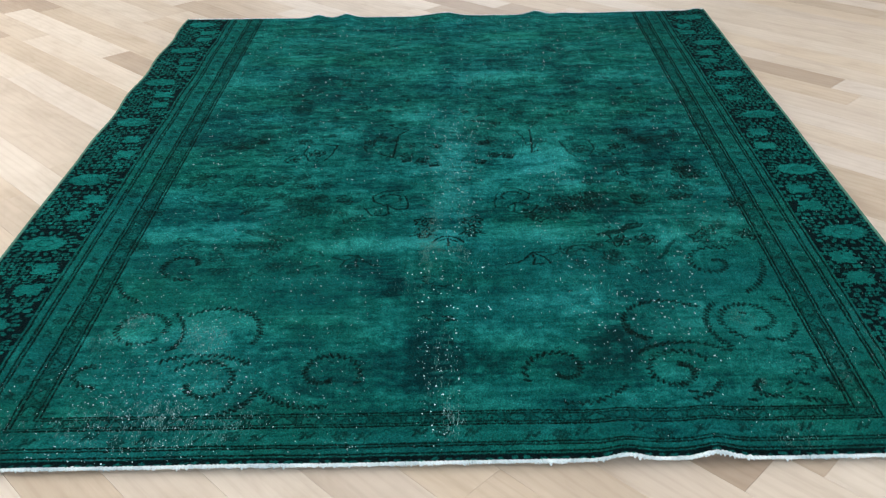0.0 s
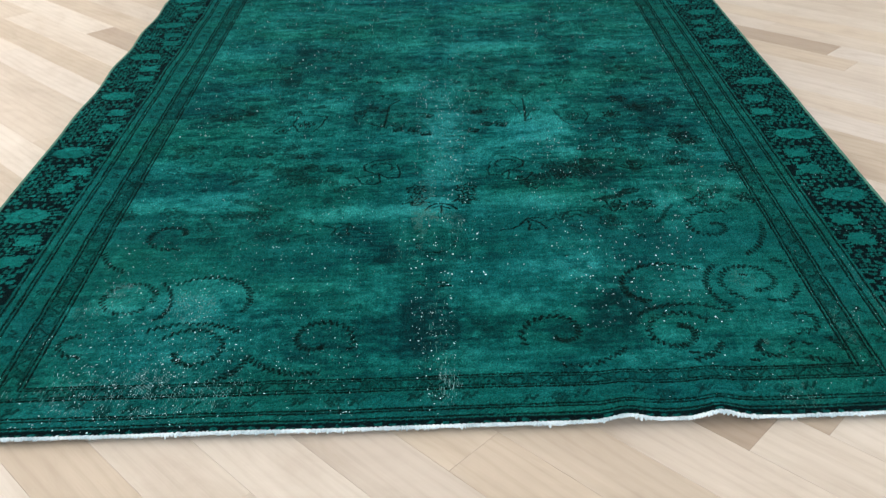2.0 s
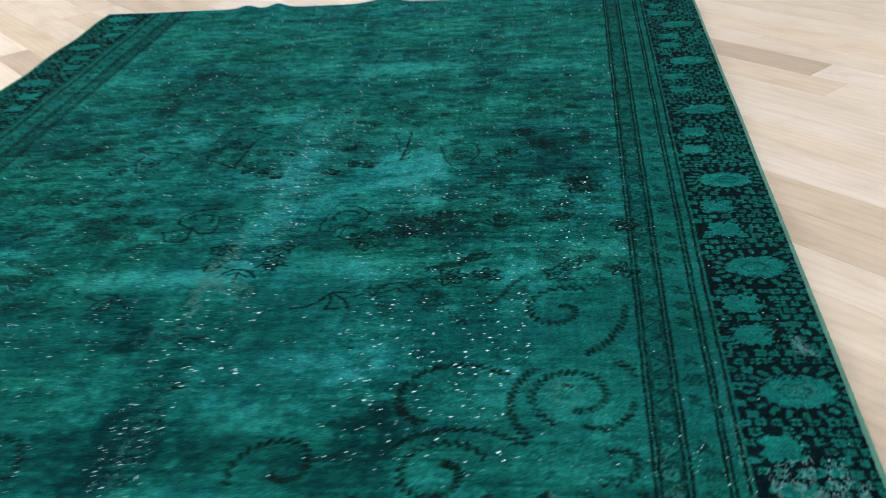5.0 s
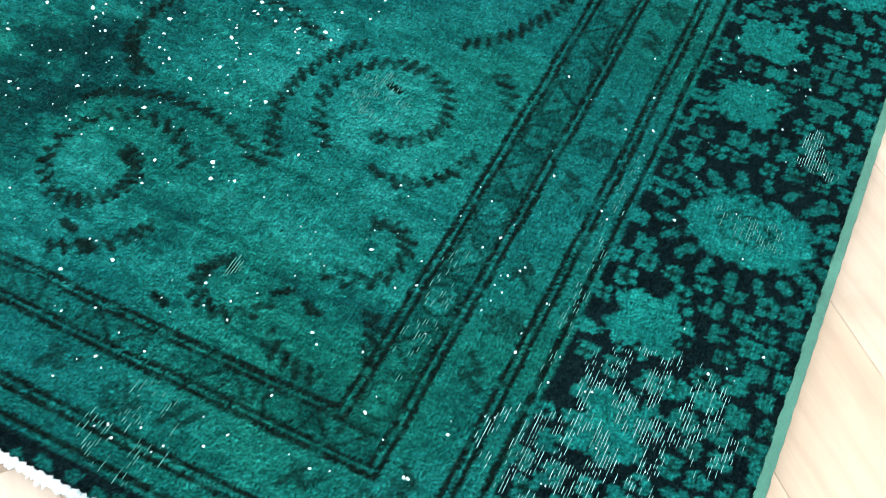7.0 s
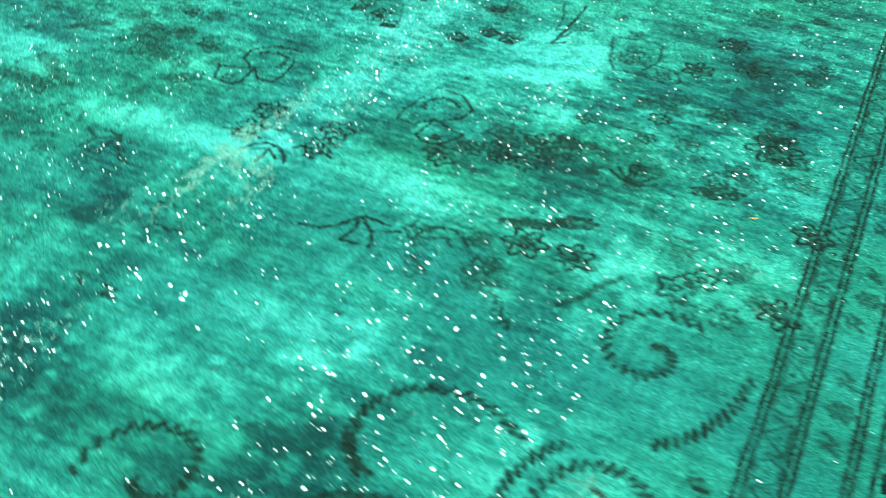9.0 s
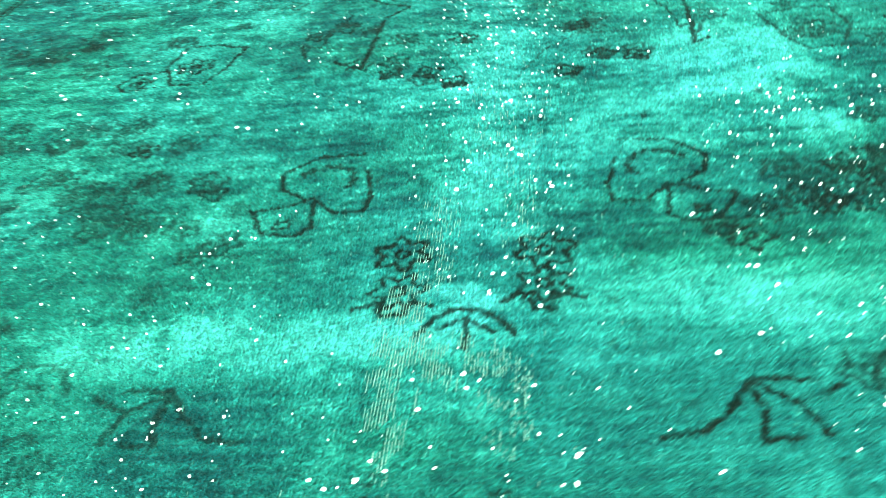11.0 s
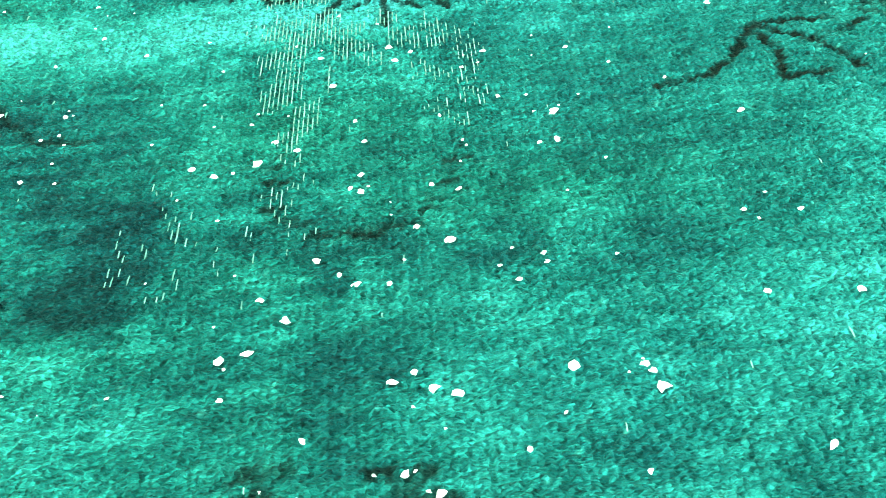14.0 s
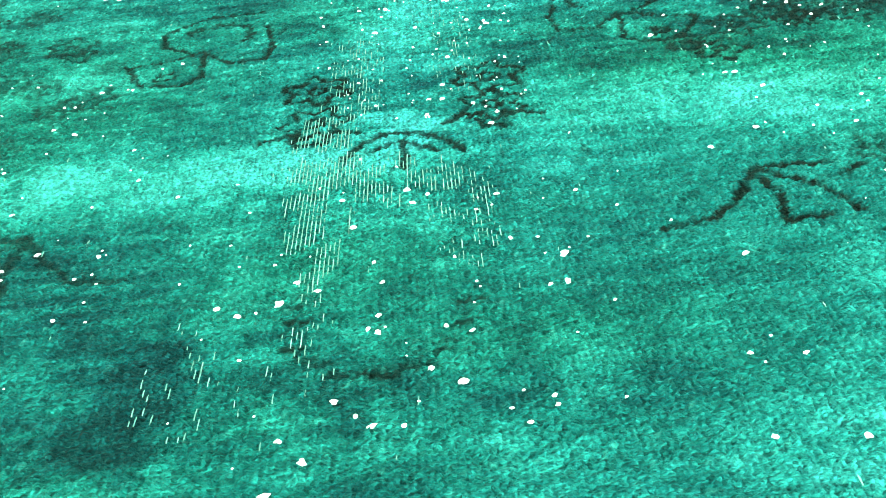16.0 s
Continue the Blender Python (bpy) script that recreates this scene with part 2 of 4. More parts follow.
def unskew(x, y):
    """Pile coordinates of a point of the room on the rug."""
    s = (x - DRIFT * (y - 0.5)) / (1 + SPREAD * (y - 0.5))
    return s, y + 0.03 * (1 - (s / 1.5) ** 2) * (y / 3.9) ** 3


def steps(*runs):
    out = [np.arange(a, b, d) for a, b, d in runs]
    return np.concatenate(out + [[runs[-1][1]]])


COLS = steps((S0, -0.55, 0.0033), (-0.55, S1, 0.0026))
ROWS = steps((V0, 1.85, 0.0026), (1.85, V1, 0.0044))
NS, NV = len(COLS), len(ROWS)
rng = np.random.default_rng(7)
JS = (rng.standard_normal((NV, NS)) * 0.0012).astype(np.float32)
JV = (rng.standard_normal((NV, NS)) * 0.0012).astype(np.float32)
ink = np.zeros((NV, NS), np.float32)


def stroke(points, width=0.0070, strength=1.0):
    """A knotted dark line along points of the pile."""
    pts = np.asarray(points, float)
    dense = [pts[:1]]
    for a, b in zip(pts[:-1], pts[1:]):
        n = max(1, int(np.hypot(*(b - a)) / 0.0015))
        dense.append(a + (b - a) * (np.arange(1, n + 1) / n)[:, None])
    dense = np.concatenate(dense)
    half = width / 2 + 0.0008
    for k in range(0, len(dense), 14):
        c = dense[k:k + 15]
        lo, hi = c.min(0) - half - 0.004, c.max(0) + half + 0.004
        i0, i1 = np.searchsorted(COLS, (lo[0], hi[0]))
        j0, j1 = np.searchsorted(ROWS, (lo[1], hi[1]))
        if i1 <= i0 or j1 <= j0:
            continue
        gx = COLS[None, i0:i1] + JS[j0:j1, i0:i1]
        gy = ROWS[j0:j1, None] + JV[j0:j1, i0:i1]
        d = np.sqrt(((gx[..., None] - c[:, 0]) ** 2 + (gy[..., None] - c[:, 1]) ** 2).min(-1))
        patch = ink[j0:j1, i0:i1]
        np.maximum(patch, strength * np.clip((half - d) / 0.0018 + 0.5, 0, 1), out=patch)


def arc(cx, cy, r0, r1, a0, a1, tooth=0.0150, strength=0.95):
    """A curl with a saw-toothed dark outline round a point of the room: slanted stitches, thinly joined."""
    cx, cy = unskew(cx, cy)
    length = abs(radians(a1 - a0)) * (r0 + r1) / 2
    n = max(3, int(length / 0.0155))
    spin = 1 if a1 > a0 else -1

    def at(f, out):
        a, r = radians(a0 + (a1 - a0) * f), r0 + (r1 - r0) * f + out
        return cx + r * math.cos(a), cy + r * math.sin(a)

    for k in range(n):
        f, g = (k + random.uniform(-0.08, 0.08)) / n, (k + 0.62 + random.uniform(-0.1, 0.1)) / n
        inner, outer = -tooth * random.uniform(0.35, 0.6), tooth * random.uniform(0.35, 0.6)
        stroke([at(f, inner), at(g, outer)], random.uniform(0.0058, 0.0080), strength * random.uniform(0.9, 1.05))
        stroke([at(g, outer), at((k + 1) / n, -tooth * 0.4)], 0.0042, strength * random.uniform(0.45, 0.95))


def outline(cx, cy, rx, ry, lobes, depth, turn=0.0, strength=0.8, width=0.0056, part_of=1.0):
    """A lobed blossom or leaf outline round a point of the pile."""
    n = max(12, lobes * 6)
    pts = []
    for k in range(int(n * part_of) + 1):
        a = 2 * math.pi * k / n
        r = 1 + depth * math.cos(lobes * a) + random.uniform(-0.05, 0.05)
        x, y = rx * r * math.cos(a), ry * r * math.sin(a)
        pts.append((cx + x * math.cos(turn) - y * math.sin(turn), cy + x * math.sin(turn) + y * math.cos(turn)))
    stroke(pts, width, strength)


def rosette(x, y, r, strength=0.7, petals=5):
    x, y = unskew(x, y)
    outline(x, y, r, r, petals, 0.28, random.uniform(0, 6), strength)
    outline(x, y, r * 0.3, r * 0.3, 3, 0.1, 0, strength)


def line(*xy, width=0.0072, strength=0.95):
    ends = np.array([unskew(x, y) for x, y in xy])
    pts = [tuple(ends[0])]
    for a, b in zip(ends[:-1], ends[1:]):
        n = max(1, int(np.hypot(*(b - a)) / 0.007))
        pts += [tuple(a + (b - a) * k / n + np.array((random.uniform(-1, 1), random.uniform(-1, 1))) * 0.0024) for k in range(1, n + 1)]
    stroke(pts, width * random.uniform(0.75, 1.0), strength)
# ---- the rug: curls and blossoms of the field ----
arc(0.906, 0.659, 0.100, 0.049, -109, -458)
arc(0.922, 0.628, 0.149, 0.156, -136, -231)
arc(0.962, 0.664, 0.111, 0.069, -94, -22)
arc(0.636, 0.424, 0.098, 0.030, 23, 442)
arc(0.535, 0.361, 0.148, 0.302, 86, 28)
arc(0.650, 0.416, 0.113, 0.096, -89, -21)
arc(0.972, 0.469, 0.020, 0.066, 123, -117)
arc(0.854, 0.360, 0.016, 0.063, 106, 381)
arc(0.991, 0.392, 0.099, 0.101, -129, -81)
arc(0.977, 0.347, 0.053, 0.060, 49, -20)
arc(0.592, 0.636, 0.053, 0.059, 173, 263)
arc(0.627, 0.623, 0.060, 0.165, -122, -325)
arc(0.883, 0.975, 0.103, 0.011, 52, 458)
arc(0.785, 0.997, 0.251, 0.252, -2, -53)
arc(0.964, 0.711, 0.072, 0.071, 62, 6)
arc(0.324, 0.438, 0.105, 0.021, -151, -490)
arc(0.425, 0.503, 0.228, 0.149, -118, -63)
arc(-0.314, 0.440, 0.098, 0.034, -29, 309)
arc(-0.643, 0.410, 0.106, 0.042, 150, -172)
arc(-0.558, 0.288, 0.315, 0.200, 137, 83)
arc(-0.616, 0.397, 0.127, 0.127, -71, -10)
arc(-0.338, 0.491, 0.191, 0.190, -143, -77)
arc(-0.878, 0.665, 0.072, 0.077, -21, 318)
arc(-0.864, 0.533, 0.096, 0.215, 14, 73)
arc(-0.634, 0.609, 0.170, 0.092, 137, -21)
arc(-0.957, 0.462, 0.023, 0.070, 85, 296)
arc(-0.837, 1.016, 0.037, 0.093, -0, 295)
arc(-0.881, 0.946, 0.148, 0.148, -170, -110)
for k in range(17):
    a = radians(150 + 220 * k / 16)
    x, y = -0.002 + 0.057 * math.cos(a) + random.uniform(-0.004, 0.004), 0.921 + 0.055 * math.sin(a) + random.uniform(-0.003, 0.003)
    line((x, y), (x + random.uniform(0.005, 0.014), y + random.uniform(-0.003, 0.003)), width=random.uniform(0.004, 0.0065), strength=random.uniform(0.55, 0.95))
for x0, y0 in ((-0.044, 0.700), (0.020, 0.694)):
    for k in range(9):
        x, y = x0 + random.uniform(-0.016, 0.012), y0 + random.uniform(-0.014, 0.010)
        line((x, y), (x + random.uniform(0.005, 0.012), y + random.uniform(-0.003, 0.003)), width=0.0055, strength=random.uniform(0.6, 0.95))
for x, y in ((0.655, 0.335), (0.690, 0.320), (0.800, 0.300), (0.955, 0.362), (0.930, 0.560), (0.890, 0.690), (0.660, 0.440)):
    line((x - 0.008, y + 0.003), (x + 0.009, y - 0.003), width=0.010)

# the leafy sprig and its mirrored twin
for m, fade in ((1, 1.0), (-1, 0.75)):
    c = 0.046 if m == 1 else -0.020
    line((c + m * 0.165, 0.990), (c + m * 0.205, 0.997), (c + m * 0.235, 1.026), (c + m * 0.256, 1.063), (c + m * 0.31, 1.062), strength=fade, width=0.0064)
    line((c + m * 0.256, 1.060), (c + m * 0.262, 1.019), (c + m * 0.252, 0.986), (c + m * 0.285, 0.989), strength=fade, width=0.0064)
    line((c + m * 0.256, 1.060), (c + m * 0.278, 1.044), (c + m * 0.300, 1.026), (c + m * 0.310, 0.992), strength=fade, width=0.0064)
    line((c + m * 0.292, 1.032), (c + m * 0.325, 1.044), (c + m * 0.338, 1.056), strength=fade, width=0.0064)

# three blossoms on the middle line
for x, y, r in ((0.112, 1.287, 0.030), (0.110, 1.223, 0.026), (-0.060, 1.287, 0.028), (-0.057, 1.214, 0.026)):
    rosette(x, y, r, 1.0, 6)
for x, y in ((0.108, 1.192), (-0.060, 1.183)):
    line((x - 0.045, y), (x - 0.02, y + 0.012), (x - 0.012, y - 0.012), (x + 0.014, y - 0.012), (x + 0.018, y + 0.012), (x + 0.046, y + 0.002))
line((-0.028, 1.134), (-0.016, 1.158), (0.008, 1.177), (0.038, 1.177), (0.063, 1.158), (0.078, 1.137))
line((-0.006, 1.145), (0.022, 1.163), (0.056, 1.143))
line((0.022, 1.163), (0.026, 1.117))

# two shells either side of the middle, with a curl inside and a calyx below
for m in (1, -1):
    c, d = (0.052, 0.0) if m == 1 else (0.026, 0.0)
    line((c + m * 0.160, 1.494 + d), (c + m * 0.143, 1.428 + d), (c + m * 0.150, 1.389 + d), (c + m * 0.190, 1.385 + d), (c + m * 0.222, 1.424 + d), width=0.0064)
    line((c + m * 0.170, 1.542 + d), (c + m * 0.235, 1.536 + d), (c + m * 0.280, 1.494 + d), (c + m * 0.272, 1.450 + d), (c + m * 0.235, 1.424 + d), width=0.0064)
    arc(c + m * 0.212, 1.470 + d, 0.036, 0.040, 215 if m == 1 else -35, 20 if m == 1 else 160, 0.006, 0.95)
    line((c + m * 0.222, 1.424 + d), (c + m * 0.262, 1.405 + d), (c + m * 0.300, 1.399 + d), width=0.0064)
    line((c + m * 0.222, 1.424 + d), (c + m * 0.215, 1.354 + d), (c + m * 0.232, 1.337 + d), (c + m * 0.275, 1.341 + d), (c + m * 0.303, 1.399 + d), width=0.0064)
    line((c + m * 0.246, 1.356 + d), (c + m * 0.262, 1.356 + d), (c + m * 0.262, 1.371 + d), (c + m * 0.246, 1.371 + d), (c + m * 0.246, 1.356 + d), width=0.0064)
    # thin tendril with pairs of small buds along the middle
    line((c + m * 0.02, 1.753), (c + m * 0.07, 1.873), (c + m * 0.13, 1.937), (c + m * 0.24, 1.929), (c + m * 0.31, 1.937), width=0.0042, strength=0.65)
    line((c + m * 0.31, 1.937), (c + m * 0.30, 2.017), (c + m * 0.27, 2.097), width=0.0060, strength=0.8)
    line((c + m * 0.31, 1.937), (c + m * 0.35, 1.953), (c + m * 0.33, 1.889), width=0.0060, strength=0.8)
    for x, y in ((0.104, 1.782), (0.162, 1.853), (0.226, 1.851), (0.156, 1.961)):
        rosette(c + m * x, y, 0.021, 0.75)
    # pointed leaves with an eye
    f, e = (0.036, 0.8) if m == 1 else (0.036, 1.0)
    line((f + m * 0.573, 1.824), (f + m * 0.602, 1.905), (f + m * 0.588, 1.985), (f + m * 0.540, 1.990), (f + m * 0.466, 1.969), (f + m * 0.489, 1.865), (f + m * 0.514, 1.815), (f + m * 0.573, 1.822), width=0.0066, strength=e)
    line((f + m * 0.592, 1.883), (f + m * 0.646, 1.871), (f + m * 0.675, 1.833), (f + m * 0.650, 1.804), (f + m * 0.581, 1.818), width=0.0062, strength=e)
    rosette(f + m * 0.545, 1.895, 0.028, e, 6)
    rosette(f + m * 0.630, 1.838, 0.016, e, 4)
    rosette(f + m * 0.530, 1.580, 0.018, e, 4)

# a row of dark buds and a bent stem over the middle
for x, y in ((-0.138, 1.809), (-0.074, 1.808), (-0.027, 1.764), (0.162, 1.780), (0.220, 1.842), (0.277, 1.828), (0.187, 1.977), (-0.018, 1.947)):
    rosette(x, y, 0.019, 1.0, 4)
    line((x - 0.012, y - 0.012), (x + 0.013, y - 0.009), width=0.011)
line((-0.246, 1.872), (-0.195, 1.834), (-0.186, 1.940), (-0.181, 2.064), (-0.137, 2.126), (-0.182, 2.144), (-0.231, 2.194), width=0.007)
line((0.387, 2.097), (0.384, 1.993), (0.377, 1.866), (0.405, 1.883), width=0.007)

# flowers, leaves and sprays of the outer field, and their mirrored twins
random.seed(25)
for m, fade in ((1, 1.0), (-1, 0.7)):
    c = 0.012
    for x, y, r in ((0.592, 1.132, 0.034), (0.683, 1.136, 0.030), (0.942, 1.650, 0.046), (1.040, 1.154, 0.030), (1.060, 1.393, 0.030), (0.720, 1.905, 0.030), (0.840, 1.970, 0.034), (0.770, 2.070, 0.030)):
        rosette(c + m * x, y, r, fade, 6)
        rosette(c + m * x, y, r * 0.55, 0.8 * fade, 5)
    for x, y in ((0.414, 1.384), (0.44, 1.36), (0.47, 1.39), (0.499, 1.361), (0.52, 1.41), (0.532, 1.469), (0.56, 1.44), (0.49, 1.44), (0.311, 1.325), (0.374, 1.358), (0.34, 1.30)):
        rosette(c + m * x, y, random.uniform(0.018, 0.025), fade * random.uniform(0.8, 1.0), random.choice((5, 6)))
    for x, y, rx, ry in ((0.575, 1.185, 0.050, 0.014), (0.655, 1.228, 0.036, 0.016), (0.870, 1.448, 0.045, 0.020)):
        s0, v0 = unskew(c + m * x, y)
        for f in (1.0, 0.62, 0.3):
            outline(s0, v0, rx * f, ry * f, 7, 0.2, 0.35 * m, 0.9 * fade)
    for k in range(7):
        a = math.pi * (0.12 + 0.76 * k / 6)
        line((c + m * 0.710, 1.385), (c + m * 0.710 + 0.050 * math.cos(a), 1.395 + 0.060 * math.sin(a)), strength=0.9 * fade)
    line((c + m * 0.405, 1.060), (c + m * 0.420, 1.092), (c + m * 0.450, 1.105), (c + m * 0.480, 1.100), (c + m * 0.500, 1.075), strength=0.85 * fade)
    line((c + m * 0.435, 1.068), (c + m * 0.462, 1.076), (c + m * 0.475, 1.060), strength=0.85 * fade)
    line((c + m * 0.410, 0.994), (c + m * 0.425, 1.006), (c + m * 0.443, 0.992), (c + m * 0.460, 0.984), strength=0.8 * fade)
    line((c + m * 0.700, 1.012), (c + m * 0.730, 1.040), (c + m * 0.745, 1.080), (c + m * 0.775, 1.118), width=0.012, strength=0.7 * fade)
    for k in range(5):
        x, y = 0.545 + 0.02 * k, 1.015 - 0.022 * k
        line((c + m * x, y), (c + m * (x + 0.014), y + 0.012), (c + m * (x + 0.020), y - 0.006), strength=0.7 * fade)
    rosette(c + m * 0.867, 1.140, 0.028, 0.9 * fade, 5)
    rosette(c + m * 0.903, 1.180, 0.024, 0.9 * fade, 5)

# clusters of little blossoms over the worn field
random.seed(21)
for x0, x1, y0, y1, count, fade in ((0.36, 0.76, 1.375, 1.48, 18, 0.85), (0.56, 1.04, 1.46, 1.77, 44, 0.8), (-0.72, -0.28, 1.37, 1.50, 18, 0.85), (-0.98, -0.42, 1.46, 1.70, 36, 0.75),
                                    (0.40, 0.75, 0.97, 1.20, 12, 0.75), (0.86, 1.02, 1.08, 1.3, 7, 0.7), (-0.75, -0.35, 0.95, 1.22, 12, 0.6), (0.1, 1.0, 1.85, 2.8, 64, 0.8),
                                    (-0.95, -0.1, 1.95, 2.8, 60, 0.8), (-0.95, 1.0, 2.8, 3.85, 120, 0.45)):
    for _ in range(count):
        rosette(random.uniform(x0, x1), random.uniform(y0, y1), random.uniform(0.011, 0.024), fade * random.uniform(0.5, 1.1), random.choice((4, 5, 6)))
for x0, x1, y0, y1, count in ((0.1, 0.98, 1.0, 1.9, 70), (-0.95, -0.1, 1.0, 1.9, 60), (0.3, 1.0, 0.35, 1.0, 26), (-0.95, -0.2, 0.3, 1.0, 26)):
    for _ in range(count):
        x, y, a = random.uniform(x0, x1), random.uniform(y0, y1), random.uniform(0, 3.1)
        line((x, y), (x + 0.014 * math.cos(a), y + 0.014 * math.sin(a)), width=random.uniform(0.004, 0.008), strength=random.uniform(0.3, 0.75))

# ---- the rug: ruled lines and the motifs between them ----
SS, VV = np.meshgrid(COLS, ROWS)
SJ, VJ = SS + 0.7 * JS + 0.0025 * (value_noise(COLS, ROWS, 0.05, 0.05, 5) - 0.5), VV + 0.7 * JV + 0.0025 * (value_noise(COLS, ROWS, 0.05, 0.05, 6) - 0.5)
near_band = np.interp(0.269 - VJ, (-4, 0, 0.0385, 0.1205, 0.147, 0.19), (-4, 0, 0.058, 0.138, 0.165, 0.21))
ring = np.maximum(np.maximum(SJ - 1.050, 0.92 * (-1.038 - SJ)), near_band)
for at in (0.0, 0.058, 0.1335):
    pair = np.abs(np.abs(ring - at) - 0.0052)
    np.maximum(ink, np.clip((0.0033 - pair) / 0.0011 + 0.5, 0, 1), out=ink)
np.maximum(ink, np.clip((0.0036 - np.abs(ring - 0.1635)) / 0.0011 + 0.5, 0, 1), out=ink)
random.seed(22)


def band_motif(x, y, across, k):
    """A pale triangle or six-sided blossom, each with a dark dot, left out of the darker guard band; across: the band runs along s."""
    i0, i1 = np.searchsorted(COLS, (x - 0.045, x + 0.045))
    j0, j1 = np.searchsorted(ROWS, (y - 0.045, y + 0.045))
    a, b = SJ[j0:j1, i0:i1] - x, VJ[j0:j1, i0:i1] - y
    if not across:
        a, b = b, -0.80 * a
    if k % 2:
        b = b if k % 4 == 1 else -b
        d = np.maximum(-0.013 - b, np.abs(a) * 0.66 + b * 0.75 - 0.0115)
    else:
        d = np.maximum(np.abs(b) - 0.0135, np.abs(a) + 0.5 * np.abs(b) - 0.021)
    inside = np.clip(-d / 0.002 + 0.5, 0, 1)
    guard[j0:j1, i0:i1] *= 1 - 0.9 * inside
    edge_line = np.clip((0.0024 - np.abs(d)) / 0.0015 + 0.5, 0, 1) * random.uniform(0.45, 0.85)
    dot = np.clip((0.0045 - np.hypot(a, b + (0.004 if k % 2 else 0))) / 0.002 + 0.5, 0, 1) * random.uniform(0.4, 0.9)
    patch_of = ink[j0:j1, i0:i1]
    np.maximum(patch_of, np.maximum(edge_line, dot), out=patch_of)
    if k % 2 == 0:
        for e in (-1, 1):
            f = 0.030 * e
            p, q = ((x + f, y - 0.010), (x + f + 0.004 * e, y + 0.010)) if across else ((x - 0.010, y + f), (x + 0.010, y + f + 0.004 * e))
            stroke([p, q], 0.0048, random.uniform(0.4, 0.75))


guard = (np.clip((ring - 0.008) / 0.002, 0, 1) * np.clip((0.050 - ring) / 0.002, 0, 1)).astype(np.float32)


def flower_motif(x, y, across, k):
    def at(a, b):
        return (x + a, y + b) if across else (x - b, y + a)
    if k % 2:
        outline(x, y, 0.017, 0.015, 6, 0.22, 0, 0.65)
        outline(x, y, 0.006, 0.006, 3, 0.1, 0, 0.6)
    else:
        stroke([at(-0.016, -0.012), at(-0.004, 0.008), at(0.004, -0.006), at(0.018, 0.012)], 0.007, 0.7)
        stroke([at(-0.014, 0.010), at(0.0, 0.014)], 0.006, 0.6)


for k in range(32):
    band_motif(-1.00 + 0.0664 * k, 0.2505, True, k)
    if k % 4 != 1:
        flower_motif(-1.02 + 0.069 * k + random.uniform(-0.015, 0.015), 0.190 + random.uniform(-0.010, 0.010), True, k)
for side, centre in ((1, 1.079), (-1, -1.070)):
    for k in range(55):
        band_motif(centre, 0.300 + 0.0664 * k, False, k)
    for k in range(53):
        if k % 4 == 1:
            continue
        flower_motif(centre + side * 0.070 + random.uniform(-0.006, 0.006), 0.23 + 0.069 * k, False, k)

# ---- the rug: dye, with its worn and dark clouds ----
ragged = np.interp(VV, (0.1, 0.5, 0.85, 1.15, 1.5, 3.9), (1.1, 0.8, 0.55, 0.8, 1.25, 1.3))
tone = 0.465 + 0.20 * layered(COLS, ROWS, 0.30, 0.18, 11) + ragged * (0.54 * layered(COLS, ROWS, 0.085, 0.040, 12, 4) + 0.34 * layered(COLS, ROWS, 0.030, 0.010, 16, 2))
tone += 0.26 * layered(COLS, ROWS, 0.24, 0.010, 13, 3) + 0.16 * layered(COLS, ROWS, 0.014, 0.30, 15, 3)
tone += 0.24 * ragged * layered(COLS, ROWS, 0.010, 0.007, 14, 2)
# scuffed flakes where the dye has rubbed off
flakes = np.clip((layered(COLS, ROWS, 0.16, 0.10, 101, 4) - 0.035) * 11, 0, 1) * np.clip(0.35 + 5.5 * layered(COLS, ROWS, 0.030, 0.020, 103, 3), 0, 1.3)
tone += 0.15 * flakes - 0.02


def patch(x0, x1, y0, y1, amount):
    """A worn (bright) or deep (dark) area of the dye, or a fold's light and shade put into it, between x0, x1 and y0,
    y1 of the room, with a ragged edge along the weave.
    """
    global tone
    (s0, v0), (s1, v1) = unskew(x0, y0), unskew(x1, y1)
    s, v, hs, hv = (s0 + s1) / 2, (v0 + v1) / 2, (s1 - s0) / 2 + 0.012, (v1 - v0) / 2 + 0.008
    i0, i1 = np.searchsorted(COLS, (s - 1.9 * hs, s + 1.9 * hs))
    j0, j1 = np.searchsorted(ROWS, (v - 1.9 * hv, v + 1.9 * hv))
    a, b = np.abs(SS[j0:j1, i0:i1] - s) / hs, np.abs(VV[j0:j1, i0:i1] - v) / hv
    d = (a ** 3 + b ** 3) ** (1 / 3) + 2.2 * CLOUDY[j0:j1, i0:i1] + 0.9 * FINE[j0:j1, i0:i1]
    # the higher gain of bright areas puts some pile sheen into the dye
    tone[j0:j1, i0:i1] += (1.3 if amount > 0 else 1.1) * amount * np.clip((1.3 - d) / 0.62, 0, 1) * np.clip(0.95 + 1.9 * FINE[j0:j1, i0:i1], 0.15, 1.7)


FINE = layered(COLS, ROWS, 0.030, 0.020, 18, 3)
CLOUDY = layered(COLS, ROWS, 0.12, 0.08, 17, 5)
# worn, bright; some pile sheen is held in these tones too
patch(-0.54, -0.04, 1.09, 1.18, 0.26)
patch(-0.42, -0.15, 1.11, 1.16, 0.12)
patch(-0.81, -0.63, 1.15, 1.28, 0.20)
patch(0.10, 0.52, 1.14, 1.24, 0.24)
patch(0.29, 0.51, 1.16, 1.22, 0.10)
patch(0.45, 0.53, 1.18, 1.23, 0.16)
patch(0.73, 0.85, 1.11, 1.22, 0.28)
patch(0.84, 1.11, 1.22, 1.32, 0.26)
patch(0.89, 1.01, 1.12, 1.24, 0.12)
patch(0.29, 0.54, 1.65, 2.13, 0.20)
